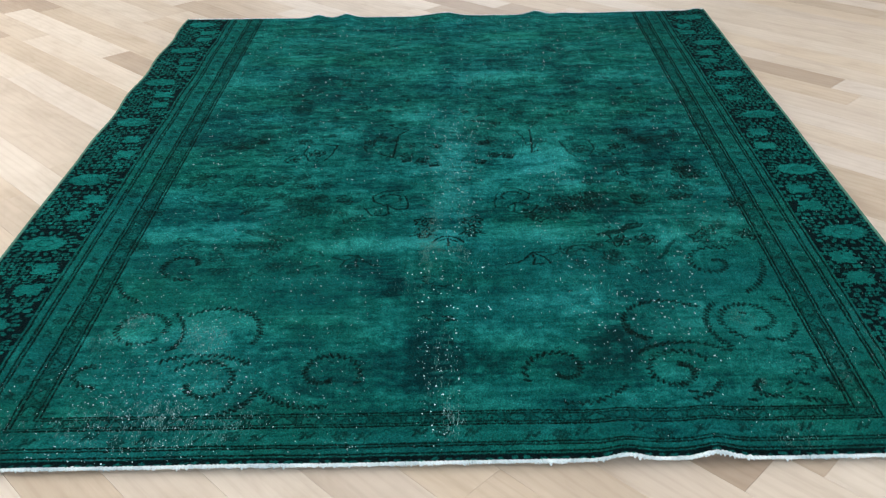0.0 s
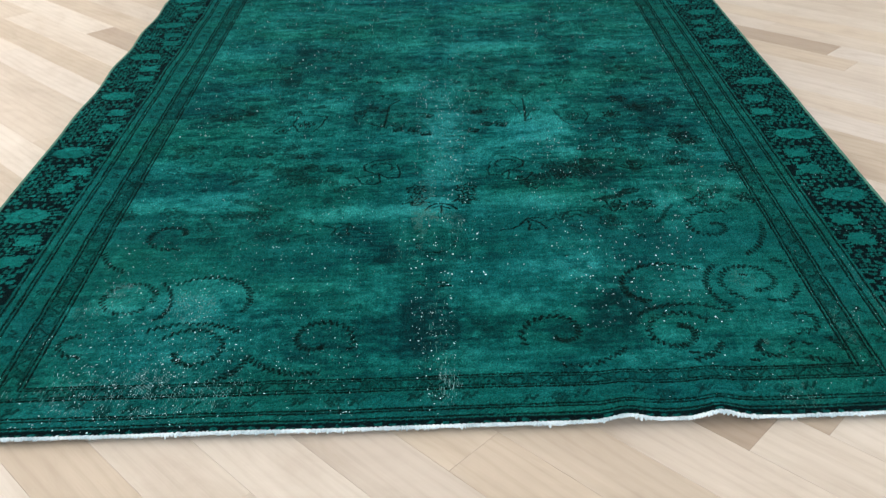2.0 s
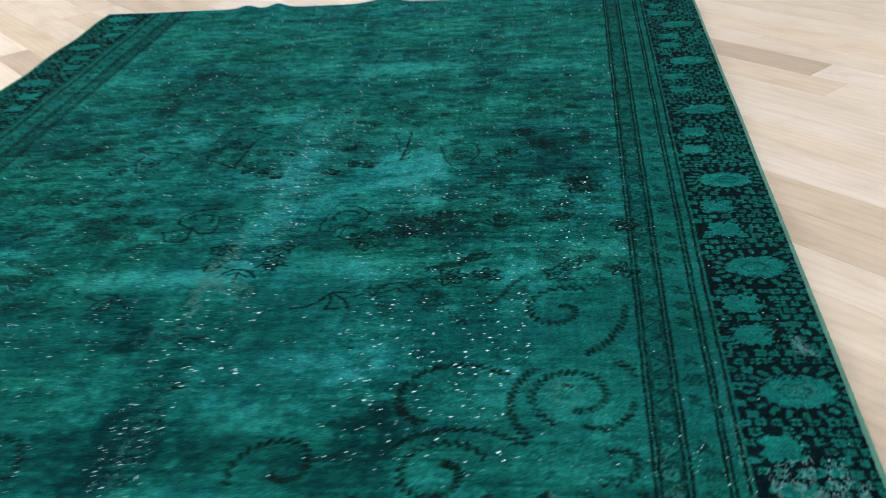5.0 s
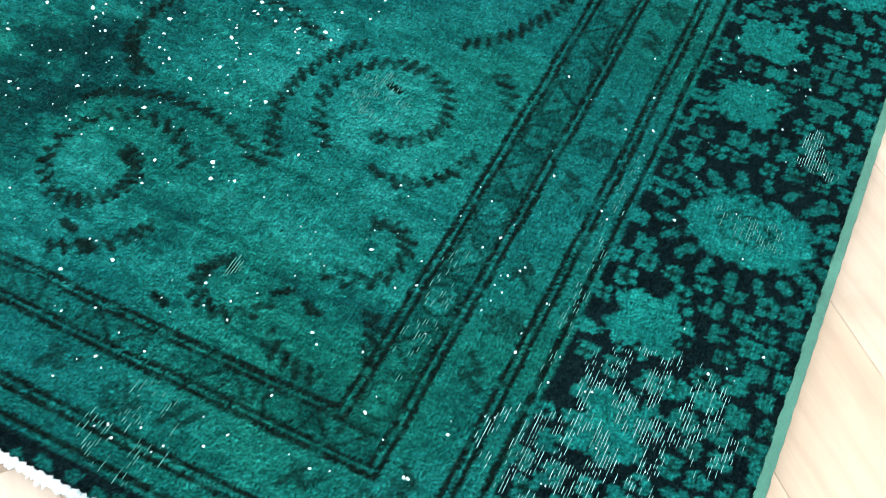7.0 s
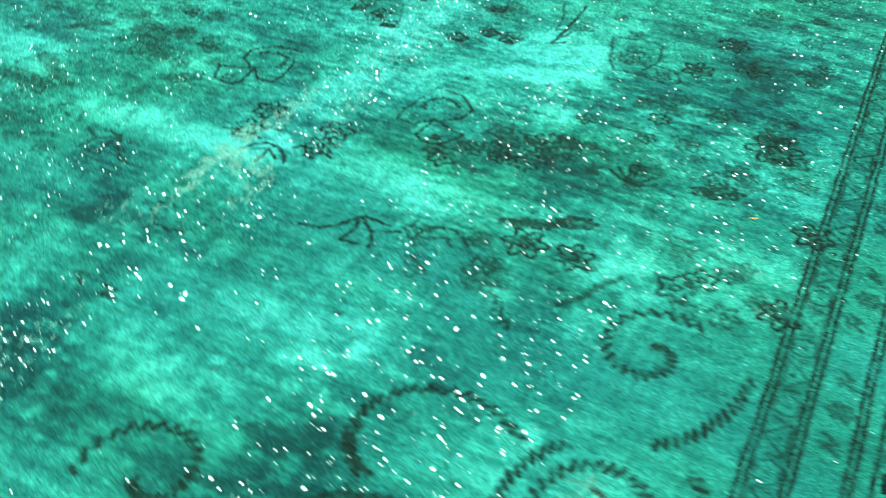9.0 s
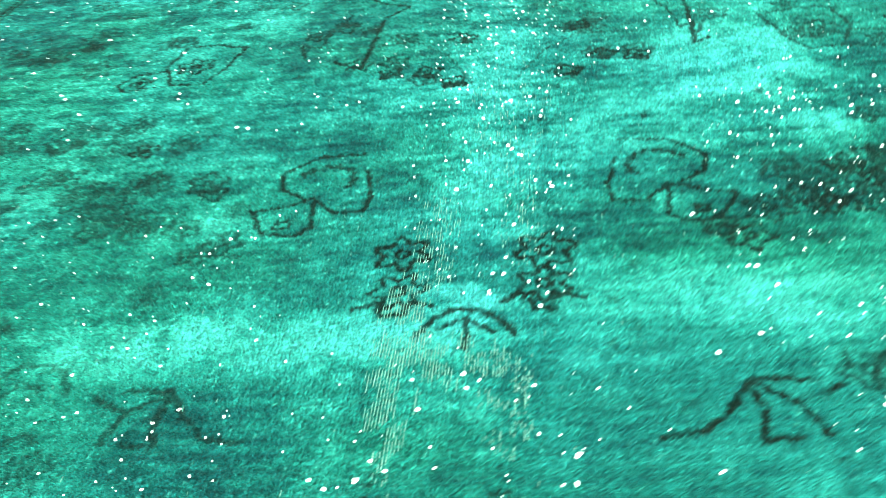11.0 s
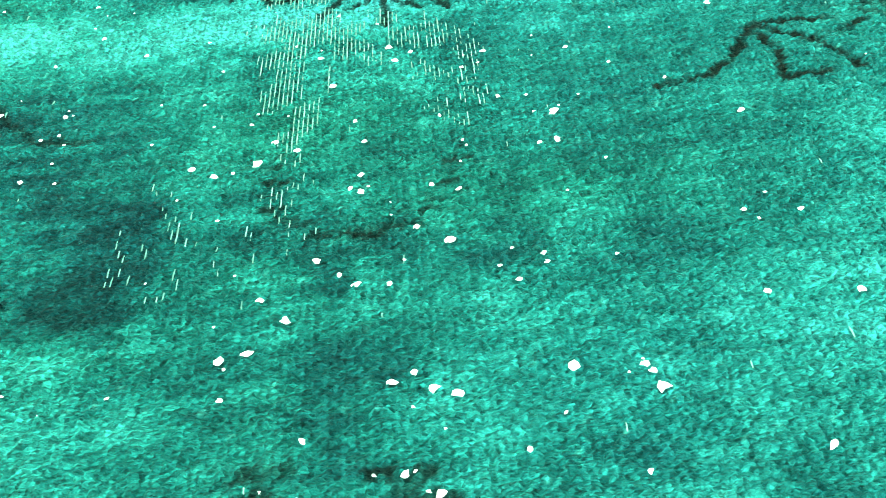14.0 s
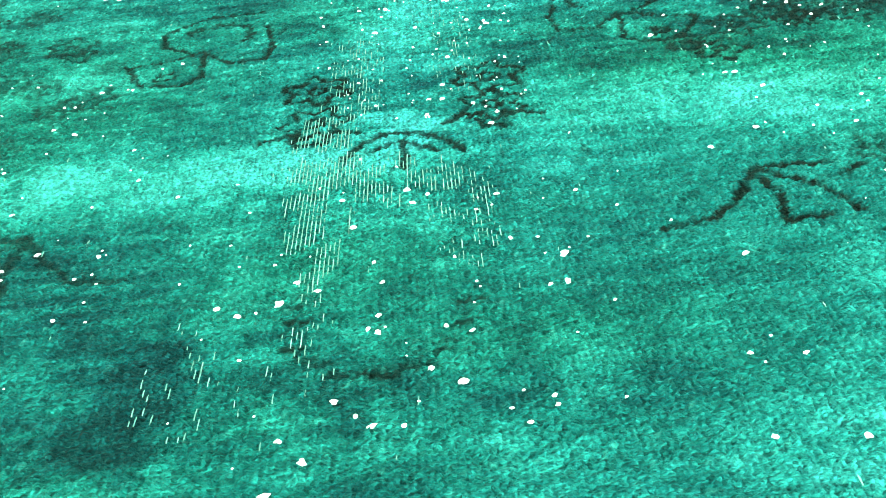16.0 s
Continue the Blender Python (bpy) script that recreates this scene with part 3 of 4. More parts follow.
patch(0.33, 0.52, 1.67, 1.95, 0.24)
patch(0.48, 0.54, 1.41, 1.59, 0.22)
patch(0.13, 0.39, 1.48, 1.65, 0.13)
patch(0.49, 1.06, 1.48, 1.57, 0.10)
patch(-0.02, 0.09, 1.25, 2.18, 0.15)
patch(-0.07, 0.04, 0.95, 1.21, 0.10)
patch(-0.23, -0.05, 2.22, 2.47, 0.18)
patch(-0.89, -0.71, 2.19, 2.36, 0.12)
patch(-0.44, -0.37, 2.01, 2.17, 0.18)
patch(0.09, 0.52, 2.75, 2.86, 0.28)
patch(-0.25, -0.04, 2.78, 2.89, 0.20)
patch(-1.08, -0.88, 2.74, 2.91, 0.18)
patch(-1.03, -0.66, 3.06, 3.18, 0.10)
patch(0.74, 0.99, 2.72, 2.85, 0.13)
patch(0.99, 1.07, 2.63, 2.84, 0.14)
patch(0.07, 0.57, 3.11, 3.51, 0.10)
patch(-1.05, -0.89, 1.19, 1.27, 0.24)
patch(-1.03, -0.90, 1.51, 1.58, 0.12)
patch(-0.70, -0.51, 1.44, 1.52, 0.16)
patch(-0.39, -0.25, 1.35, 1.44, 0.16)
patch(0.29, 0.51, 0.69, 0.81, 0.20)
patch(0.45, 0.48, 0.74, 0.84, 0.12)
patch(0.10, 0.16, 0.62, 0.70, 0.10)
patch(0.16, 0.32, 0.54, 0.61, 0.18)
patch(0.32, 0.45, 0.52, 0.62, 0.14)
patch(0.63, 0.79, 0.59, 0.72, 0.13)
patch(0.80, 0.95, 0.56, 0.72, 0.12)
patch(-0.97, -0.80, 0.60, 0.73, 0.20)
patch(-0.95, -0.87, 0.59, 0.63, 0.18)
patch(-0.75, -0.57, 0.61, 0.74, 0.20)
patch(-0.74, -0.62, 0.54, 0.64, 0.18)
patch(-0.73, -0.58, 0.36, 0.48, 0.13)
patch(-1.06, -1.02, 0.58, 0.63, 0.28)
patch(-0.37, -0.32, 0.67, 0.71, 0.10)
patch(-0.00, 0.26, 0.27, 0.36, 0.10)
patch(-0.21, -0.09, 0.30, 0.37, 0.07)
# this streak: light on a ripple's fold, put into the dye
patch(0.47, 0.50, 0.14, 0.39, 0.10)
patch(0.55, 0.66, 0.35, 0.44, 0.13)
patch(-1.01, -0.81, 0.11, 0.25, 0.12)
patch(0.14, 0.32, 0.12, 0.25, 0.10)
patch(0.97, 1.09, 0.31, 0.55, 0.06)
patch(-1.39, -1.22, 0.96, 1.03, 0.20)
patch(-1.44, -1.30, 1.15, 1.20, 0.10)
patch(0.63, 0.91, 2.31, 2.42, 0.10)
patch(-0.31, -0.11, 1.65, 1.78, 0.10)
patch(0.19, 0.28, 0.75, 0.82, 0.09)
patch(0.32, 0.35, 0.90, 0.97, 0.16)
patch(0.12, 0.14, 0.83, 0.89, 0.13)
patch(-0.18, -0.06, 0.97, 1.16, 0.10)
patch(-0.31, -0.15, 1.13, 1.21, 0.12)
patch(0.07, 0.14, 0.76, 0.81, 0.05)
patch(0.19, 0.26, 0.73, 0.77, 0.10)
patch(-0.17, -0.15, 0.71, 0.77, 0.13)
patch(0.04, 0.07, 0.69, 0.73, 0.08)
# deep, dark
patch(-0.33, -0.14, 0.92, 1.05, -0.16)
patch(-0.40, -0.10, 1.09, 1.19, -0.08)
patch(0.28, 0.51, 0.41, 0.64, -0.12)
patch(0.47, 0.71, 0.28, 0.41, -0.08)
patch(-0.29, -0.03, 1.30, 1.44, -0.05)
patch(0.90, 1.09, 0.59, 0.87, 0.06)
patch(0.39, 0.64, 0.54, 0.66, -0.14)
patch(-0.22, -0.02, 0.30, 0.59, -0.20)
patch(-0.11, -0.00, 0.25, 0.76, -0.12)
patch(-0.00, 0.21, 0.42, 0.53, -0.24)
patch(0.43, 0.53, 0.47, 0.68, -0.18)
patch(0.47, 0.59, 0.68, 0.80, -0.10)
patch(-0.60, -0.25, 0.77, 0.90, -0.10)
patch(-0.53, -0.35, 0.49, 0.60, -0.10)
patch(-0.37, -0.20, 0.37, 0.52, -0.12)
patch(-0.25, -0.14, 0.81, 0.88, -0.12)
patch(-1.02, -0.82, 1.29, 1.42, -0.12)
patch(-0.82, -0.53, 1.30, 1.45, -0.09)
patch(-0.48, -0.19, 1.48, 1.65, -0.07)
patch(0.54, 0.86, 1.59, 1.90, -0.10)
patch(0.86, 1.13, 1.62, 2.07, -0.18)
patch(0.67, 0.95, 1.68, 2.27, -0.10)
patch(-0.33, -0.19, 1.73, 2.07, -0.13)
patch(0.14, 0.33, 1.76, 2.04, -0.07)
patch(-1.10, -0.74, 1.98, 2.37, -0.14)
patch(-0.99, -0.78, 1.60, 2.10, -0.08)
patch(0.14, 0.57, 1.26, 1.46, -0.10)
patch(0.53, 0.75, 1.23, 1.44, -0.12)
patch(0.51, 0.76, 0.80, 1.11, -0.09)
patch(0.57, 0.72, 0.68, 0.77, -0.08)
patch(-0.89, -0.41, 0.91, 1.12, -0.07)
# three lengthwise lines: shade of fold creases, put into the dye
patch(0.53, 0.67, 2.36, 3.66, -0.11)
patch(0.01, 0.06, 2.39, 3.76, -0.14)
patch(-0.65, -0.61, 2.08, 3.58, -0.10)
patch(0.73, 1.10, 2.14, 2.64, -0.13)
patch(-0.62, -0.39, 2.48, 3.06, -0.10)
patch(0.09, 0.53, 2.88, 3.11, -0.13)
patch(0.14, 0.60, 2.37, 2.75, -0.07)
patch(1.00, 1.40, 3.51, 3.80, -0.10)
patch(-0.95, -0.21, 2.38, 2.72, -0.07)
patch(-0.20, -0.14, 0.80, 0.84, -0.26)
patch(-0.22, -0.14, 0.86, 0.91, -0.12)
patch(-0.20, -0.14, 0.89, 1.00, -0.07)
patch(0.12, 0.21, 0.88, 0.92, -0.13)
patch(-0.05, -0.02, 0.81, 0.86, -0.12)
patch(-0.07, 0.02, 0.86, 0.92, -0.09)
patch(0.00, 0.12, 0.82, 0.86, -0.09)
patch(0.14, 0.21, 0.81, 0.85, -0.12)
patch(-0.12, -0.09, 0.72, 0.77, -0.08)
patch(0.00, 0.08, 0.74, 0.79, -0.05)
patch(0.11, 0.16, 0.67, 0.72, -0.09)
tone = np.where(tone > 0.72, 0.72 + 0.7 * (tone - 0.72), tone)
banded = ((ring > 0) & (ring < 0.176)).astype(np.float32)
tone = np.clip(tone + banded * (0.40 - tone) * 0.45, 0.02, 1.0)
blue = np.clip(0.5 + 1.6 * layered(COLS, ROWS, 0.35, 0.2, 41, 3) + 0.25 * np.exp(-((SS - 0.03) / 0.10) ** 2) * (VV > 1.15) + 0.3 * np.exp(-((SS - 0.36) / 0.16) ** 2 - ((VV - 1.82) / 0.30) ** 2), 0, 1.2)

# ---- the rug: the wide side border, blossoms on a dark ground ----
dark = np.clip((ring - 0.171) / 0.003, 0, 1)
green = np.zeros((NV, NS), np.float32)
edge = layered(COLS, ROWS, 0.0085, 0.0075, 51, 2)


def blossom(s, v, rs, rv, strength=1.0):
    i0, i1 = np.searchsorted(COLS, (s - 1.5 * rs, s + 1.5 * rs))
    j0, j1 = np.searchsorted(ROWS, (v - 1.5 * rv, v + 1.5 * rv))
    d = np.sqrt(((SJ[j0:j1, i0:i1] - s) / rs) ** 2 + ((VJ[j0:j1, i0:i1] - v) / rv) ** 2) + (0.6 if rs > 0.05 else 1.5) * edge[j0:j1, i0:i1]
    patch = green[j0:j1, i0:i1]
    np.maximum(patch, strength * np.clip((1 - d) * 7 + 0.5, 0, 1), out=patch)


random.seed(23)
for side, centre, ovals in ((1, 1.345, (0.18, 0.672, 1.163, 1.660, 2.23, 2.77, 3.28, 3.78)), (-1, -1.352, (0.19, 0.69, 1.18, 1.683, 2.28, 2.80, 3.32, 3.82))):
    taken = []
    for v in ovals:
        s = centre + random.uniform(-0.008, 0.008)
        taken.append((s, v, 0.106, 0.084))
        blossom(s, v, 0.076, 0.050)
        for k in range(20):
            a = 2 * math.pi * k / 20
            for f in (0.93, 1.0, 1.07):
                blossom(s + 0.098 * f * math.cos(a), v + 0.074 * f * math.sin(a), 0.0066, 0.0062, 0.7)
    for a, b in zip(ovals[:-1], ovals[1:]):
        for f in (0.40, 0.66):
            s, v = centre - side * random.uniform(0.045, 0.070), a + (b - a) * f
            taken.append((s, v, 0.048, 0.043))
            for e, g in ((0, 0), (-1, -1), (1, -1), (-1, 1), (1, 1)):
                blossom(s + 0.017 * e, v + 0.015 * g, 0.026, 0.023)
    rows_of = 0
    v = 0.112
    while v < 3.92:
        for k in range(-4, 5):
            a = centre + (k + 0.5 * (rows_of % 2)) * 0.033 + random.uniform(-0.004, 0.004)
            b, r = v + random.uniform(-0.003, 0.003), random.uniform(0.0115, 0.0155)
            if abs(a - centre) < 0.118 and all(((a - c) / (e + 0.7 * r)) ** 2 + ((b - d) / (f + 0.7 * r)) ** 2 > 1.0 for c, d, e, f in taken):
                shade = random.uniform(0.6, 1.0)
                for q in range(4):
                    w = 0.785 + 1.571 * q + random.uniform(-0.2, 0.2)
                    blossom(a + 0.55 * r * math.cos(w), b + 0.52 * r * math.sin(w), 0.50 * r, 0.44 * r, shade)
                if random.random() < 0.55:
                    stroke([(a - 0.0055, b), (a + 0.0055, b)], 0.0036, 0.8)
                    stroke([(a, b - 0.005), (a, b + 0.005)], 0.0036, 0.8)
        v += 0.0275
        rows_of += 1
    for v in ovals[1:]:
        outline(centre, v, 0.030, 0.021, 6, 0.10, 0, 0.65, 0.0034)
for k in range(90):
    blossom(-1.42 + 0.032 * k + random.uniform(-0.005, 0.005), 0.097 + random.uniform(-0.004, 0.004), 0.009, 0.006, 0.7)

# ---- the rug: colours of the knots ----
stops = (0.0, 0.2, 0.42, 0.65, 1.0)
dye = np.stack([np.interp(tone, stops, c) for c in (
    (0.0020, 0.0026, 0.0042, 0.0100, 0.030),
    (0.0360, 0.0680, 0.1260, 0.2150, 0.355),
    (0.0340, 0.0590, 0.0980, 0.1640, 0.285))], -1)
dye *= 1.26
dye[..., 2] *= 1.08 + 0.26 * blue
ground = np.array((0.0030, 0.0140, 0.0180)) * (0.75 + 0.5 * value_noise(COLS, ROWS, 0.05, 0.05, 61))[..., None]
leafy = dye * 0.35 + np.array((0.004, 0.138, 0.130)) * (0.75 + 0.9 * np.clip(tone, 0, 0.8))[..., None]
bordered = ground + (leafy - ground) * green[..., None]
dye = dye + (bordered - dye) * dark[..., None]
inked = np.array((0.0042, 0.0135, 0.0118))
dye = dye + (inked - dye) * (0.97 * ink * np.clip(1.10 + 1.8 * layered(COLS, ROWS, 0.014, 0.012, 62, 2), 0.35, 1))[..., None]
dye *= (1 - 0.30 * guard * np.clip(0.9 + 2.5 * layered(COLS, ROWS, 0.10, 0.08, 63, 2), 0.3, 1.2))[..., None]
dye *= (1 + np.interp(VV, (0.9, 1.5), (0.46, 0.72)) * (rng.random((NV, NS)) - 0.5))[..., None]
# single rubbed knots with pale tips, their glint put into the dye
rubbed_glint = (rng.random((NV, NS)) > np.interp(tone, (0.2, 0.45, 0.8), (0.998, 0.990, 0.97))) * (1 - dark) * (1 - ink)
dye += np.interp(VV, (0.9, 1.5), (0.35, 1.0))[..., None] * (np.array((0.05, 0.34, 0.31)) * (0.5 + rng.random((NV, NS)))[..., None]) * rubbed_glint[..., None]

rug = tagged(new("rug"), "large worn overdyed emerald green wool rug on oak floor", "rug")
X, Y, Z = place(SS, VV)
Z = Z + 0.0034 * (rng.random((NV, NS)) - 0.5) + 0.0020 * layered(COLS, ROWS, 0.013, 0.008, 71, 2) - 0.0012 * ink
idx = np.arange(NV * NS).reshape(NV, NS)
quads = np.stack([idx[:-1, :-1], idx[:-1, 1:], idx[1:, 1:], idx[1:, :-1]], -1).reshape(-1, 4)
me = bpy.data.meshes.new("rug_face")
me.vertices.add(NV * NS)
me.vertices.foreach_set("co", np.stack([X, Y, Z], -1).astype(np.float32).ravel())
me.loops.add(quads.size)
me.loops.foreach_set("vertex_index", quads.astype(np.int32).ravel())
me.polygons.add(len(quads))
me.polygons.foreach_set("loop_start", np.arange(0, quads.size, 4, dtype=np.int32))
me.polygons.foreach_set("use_smooth", np.ones(len(quads), bool))
colour = me.color_attributes.new("dye", "FLOAT_COLOR", "POINT")
colour.data.foreach_set("color", np.concatenate([dye, np.ones((NV, NS, 1))], -1).astype(np.float32).ravel())
me.materials.append(PILE)
me.update(calc_edges=True)
pile = new("rug_face", me)
pile.parent = rug


def top(s, v):
    x, y, z = place(s, v)
    return Vector((float(x), float(y), float(z)))


def underside():
    """The woven back, a closed skirt 8 mm below the pile's edge."""
    cols, rows = np.linspace(S0, S1, 150), np.linspace(V0, V1, 90)
    cc, rr = np.meshgrid(cols, rows)
    x, y, z = place(cc, rr)
    n, w = cc.size, len(cols)
    upper = np.stack([x, y, z - 0.0035], -1).reshape(-1, 3)
    lower = np.stack([x, y, z - 0.0085], -1).reshape(-1, 3)
    faces = []
    for j in range(len(rows) - 1):
        for i in range(w - 1):
            a = j * w + i
            faces.append((n + a, n + a + w, n + a + w + 1, n + a + 1))
    rim = [i for i in range(w)] + [j * w + w - 1 for j in range(1, len(rows))] + [(len(rows) - 1) * w + i for i in range(w - 2, -1, -1)] + [j * w for j in range(len(rows) - 2, 0, -1)]
    for a, b in zip(rim, rim[1:] + rim[:1]):
        faces.append((a, n + a, n + b, b))
    link_mesh("backing", np.concatenate([upper, lower]).tolist(), faces, BACKING, rug, "dark green woven underside")


underside()


def cord(s, name):
    """An overcast wool edge: a ribbed round cord along one long side."""
    bm = bmesh.new()
    rings, v = [], V0
    k = 0
    while v < V1:
        p = top(s, v)
        r = 0.0064 + 0.0003 * math.sin(k * 1.7) + random.uniform(-0.0003, 0.0003)
        out = 0.005 if s > 0 else -0.005
        rings.append([bm.verts.new((p.x + out + r * math.cos(a), p.y, p.z - 0.002 + 0.85 * r * math.sin(a))) for a in np.linspace(0, 2 * math.pi, 9)[:-1]])
        v += 0.007
        k += 1
    for a, b in zip(rings[:-1], rings[1:]):
        for i in range(8):
            bm.faces.new((a[i], a[(i + 1) % 8], b[(i + 1) % 8], b[i]))
    bm.faces.new(rings[0][::-1])
    bm.faces.new(rings[-1])
    part(name, bm, GREEN_YARN, rug, "green wool overcast edge")


random.seed(31)
cord(S1, "side_binding")
cord(S0, "side_binding")


# ---- the rug: white cotton ends ----
def tuft_mesh(seed, scale=1.0):
    r = random.Random(seed)
    verts, faces = [], []

    def blade(base, tip, w):
        d = (tip - base).normalized()
        side = d.cross(Vector((0, 0, 1))).normalized()
        up = side.cross(d)
        n = len(verts)
        for f, k in ((0, 0.8), (0.55, 1.15), (1, 0.55)):
            c = base + (tip - base) * f + up * 0.002 * math.sin(f * 3)
            for a in range(4):
                verts.append(c + side * w * k * math.cos(a * 1.571) + up * w * k * math.sin(a * 1.571))
        for j in range(2):
            for a in range(4):
                faces.append((n + j * 4 + a, n + j * 4 + (a + 1) % 4, n + j * 4 + 4 + (a + 1) % 4, n + j * 4 + 4 + a))
        faces.append((n + 8, n + 9, n + 10, n + 11))

    for k in range(5):
        a = (k - 2) * 0.36 + r.uniform(-0.15, 0.15)
        reach = r.uniform(0.003, 0.009) * scale
        blade(Vector((0.002 * (k - 2), 0.004, r.uniform(-0.001, 0.002))), Vector((reach * math.sin(a), -reach * math.cos(a), r.uniform(-0.004, 0.003))), r.uniform(0.0018, 0.0034))
    return verts, faces


TUFTS = []
for k in range(6):
    me = bpy.data.meshes.new("tuft")
    v, f = tuft_mesh(k)
    me.from_pydata([tuple(p) for p in v], [], f)
    me.polygons.foreach_set("use_smooth", [True] * len(me.polygons))
    me.materials.append(WHITE_YARN)
    TUFTS.append(me)
bm = bmesh.new()
heading = []
s = S0
while s < S1:
    p = top(s, V0)
    thick = 0.0046 + 0.0011 * math.sin(s * 610) + random.uniform(-0.0006, 0.0006)
    heading.append([bm.verts.new((p.x, p.y - 0.003 + thick * math.cos(a), p.z - 0.0005 + 0.8 * thick * math.sin(a) + random.uniform(-0.0005, 0.0005))) for a in np.linspace(0, 2 * math.pi, 9)[:-1]])
    s += 0.0024
for a, b in zip(heading[:-1], heading[1:]):
    for i in range(8):
        bm.faces.new((a[i], b[i], b[(i + 1) % 8], a[(i + 1) % 8]))
fringe = part("end_fringe", bm, WHITE_YARN, rug, "short white knotted cotton fringe")
s = S0 + 0.004
while s < S1:
    p = top(s, V0)
    t = new("tuft", random.choice(TUFTS))
    t.parent = fringe
    t.matrix_basis = Matrix.Translation((p.x, p.y - 0.004, p.z + random.uniform(-0.002, 0.001))) @ pose(0, 0, 0, random.uniform(-6, 12), random.uniform(-20, 20), random.uniform(-18, 18)) @ Matrix.Scale(random.uniform(0.6, 1.1), 4)
    s += random.uniform(0.0095, 0.0135)
verts, faces = [], []
s = S0
while s < S1:
    p = top(s, V1)
    v, f = tuft_mesh(random.randint(0, 999), 0.8)
    n = len(verts)
    verts += [(p.x + q.x, p.y - q.y, p.z + q.z) for q in v]
    faces += [tuple(n + i for i in q[::-1]) for q in f]
    s += 0.0125
tagged(link_mesh("end_fringe", verts, faces, WHITE_YARN, rug, "short white cotton fringe of the far end"), kind="stuff")


# ---- the rug: bare warp threads and white knots ----
random.seed(41)
verts, faces = [], []


def thread(s, v, length, w=0.00038):
    """A bare warp thread: a low three-sided ridge that waves over the wefts."""
    n = len(verts)
    count = max(2, int(length / 0.0035))
    lean = random.uniform(-0.0003, 0.0003)
    for k in range(count + 1):
        f = k / count
        p = top(s + lean * f + random.uniform(-0.00015, 0.00015), v + length * f)
        h = 0.0003 if k in (0, count) else random.uniform(0.0006, 0.0013)
        verts.extend([(p.x - w, p.y, p.z + 0.0003), (p.x, p.y, p.z + 0.0005 + h), (p.x + w, p.y, p.z + 0.0003)])
    for k in range(count):
        j = n + 3 * k
        faces.extend([(j, j + 1, j + 4, j + 3), (j + 1, j + 2, j + 5, j + 4)])


def worn(x, y, rx, ry, count, longest=0.012):
    for _ in range(int(count * 1.25)):
        a, r = random.uniform(0, 6.283), random.random() ** 0.65
        s, v = unskew(x + rx * r * math.cos(a), y + ry * r * math.sin(a))
        s = round(s / 0.0032) * 0.0032
        v = round(v / 0.0040) * 0.0040
        if noise.noise((s * 45, v * 38, 3.1)) > -0.08:
            thread(s, v, random.uniform(0.003, 0.004 + longest))


worn(-0.045, 1.10, 0.030, 0.15, 900, 0.012)
worn(0.01, 1.09, 0.065, 0.040, 420)
worn(0.07, 1.03, 0.03, 0.07, 160, 0.006)
worn(0.085, 1.35, 0.03, 0.10, 90, 0.006)
worn(-0.02, 1.30, 0.03, 0.12, 260)
worn(0.07, 1.62, 0.07, 0.22, 200)
worn(-0.11, 0.88, 0.05, 0.06, 60, 0.006)
worn(-0.04, 0.90, 0.02, 0.05, 40, 0.006)
worn(0.0, 0.40, 0.04, 0.26, 160)
worn(-0.62, 0.45, 0.05, 0.12, 130)
worn(-0.98, 0.60, 0.04, 0.05, 90)
worn(1.42, 0.80, 0.02, 0.02, 60)
worn(1.36, 0.67, 0.05, 0.03, 90, 0.006)
worn(0.88, 0.665, 0.04, 0.045, 170, 0.006)
worn(0.858, 0.362, 0.015, 0.012, 40)
worn(0.86, 0.155, 0.05, 0.06, 120, 0.007)
worn(1.07, 0.42, 0.02, 0.1, 60, 0.006)
worn(1.21, 0.55, 0.012, 0.18, 110, 0.006)
worn(0.95, 1.22, 0.16, 0.09, 130, 0.006)
worn(0.0, 1.1, 0.9, 0.8, 260, 0.005)
tagged(link_mesh("exposed_warp", verts, faces, WARP_YARN, rug, "pale green warp threads in worn patches"), kind="stuff")
verts, faces = [], []
worn(1.33, 0.41, 0.09, 0.07, 700, 0.008)
worn(1.27, 0.31, 0.10, 0.06, 560, 0.008)
worn(1.40, 0.82, 0.018, 0.03, 150)
worn(-0.72, 0.24, 0.28, 0.10, 1100, 0.008)
worn(-0.72, 0.29, 0.05, 0.04, 240)
worn(-0.91, 0.70, 0.05, 0.04, 200)
worn(-0.69, 0.60, 0.07, 0.08, 300)
worn(-1.20, 0.22, 0.16, 0.08, 300, 0.008)
worn(0.03, 0.24, 0.03, 0.08, 200, 0.008)
tagged(link_mesh("exposed_warp", verts, faces, BARE_YARN, rug, "bleached bare cotton threads of the worn corners"), kind="stuff")

verts, faces = [], []


def knot(s, v, r):
    """A small irregular white lump in the pile."""
    p = top(s, v)
    n = len(verts)
    stretch, turn = random.uniform(0.9, 1.6), random.uniform(-0.6, 0.6)
    for ringed, (k, h) in enumerate(((1.0, 0.05), (0.75, 0.6))):
        for i in range(7):
            a = 2 * math.pi * i / 7
            d = r * k * random.uniform(0.5, 1.4)
            x, y = d * stretch * math.cos(a), d * math.sin(a)
            verts.append((p.x + x * math.cos(turn) - y * math.sin(turn), p.y + x * math.sin(turn) + y * math.cos(turn), p.z + 0.0006 + h * min(r, 0.003)))
    verts.append((p.x, p.y, p.z + 0.0008 + 0.9 * min(r, 0.003)))
    for i in range(7):
        j = (i + 1) % 7
        faces.extend([(n + i, n + j, n + 7 + j, n + 7 + i), (n + 7 + i, n + 7 + j, n + 14)])


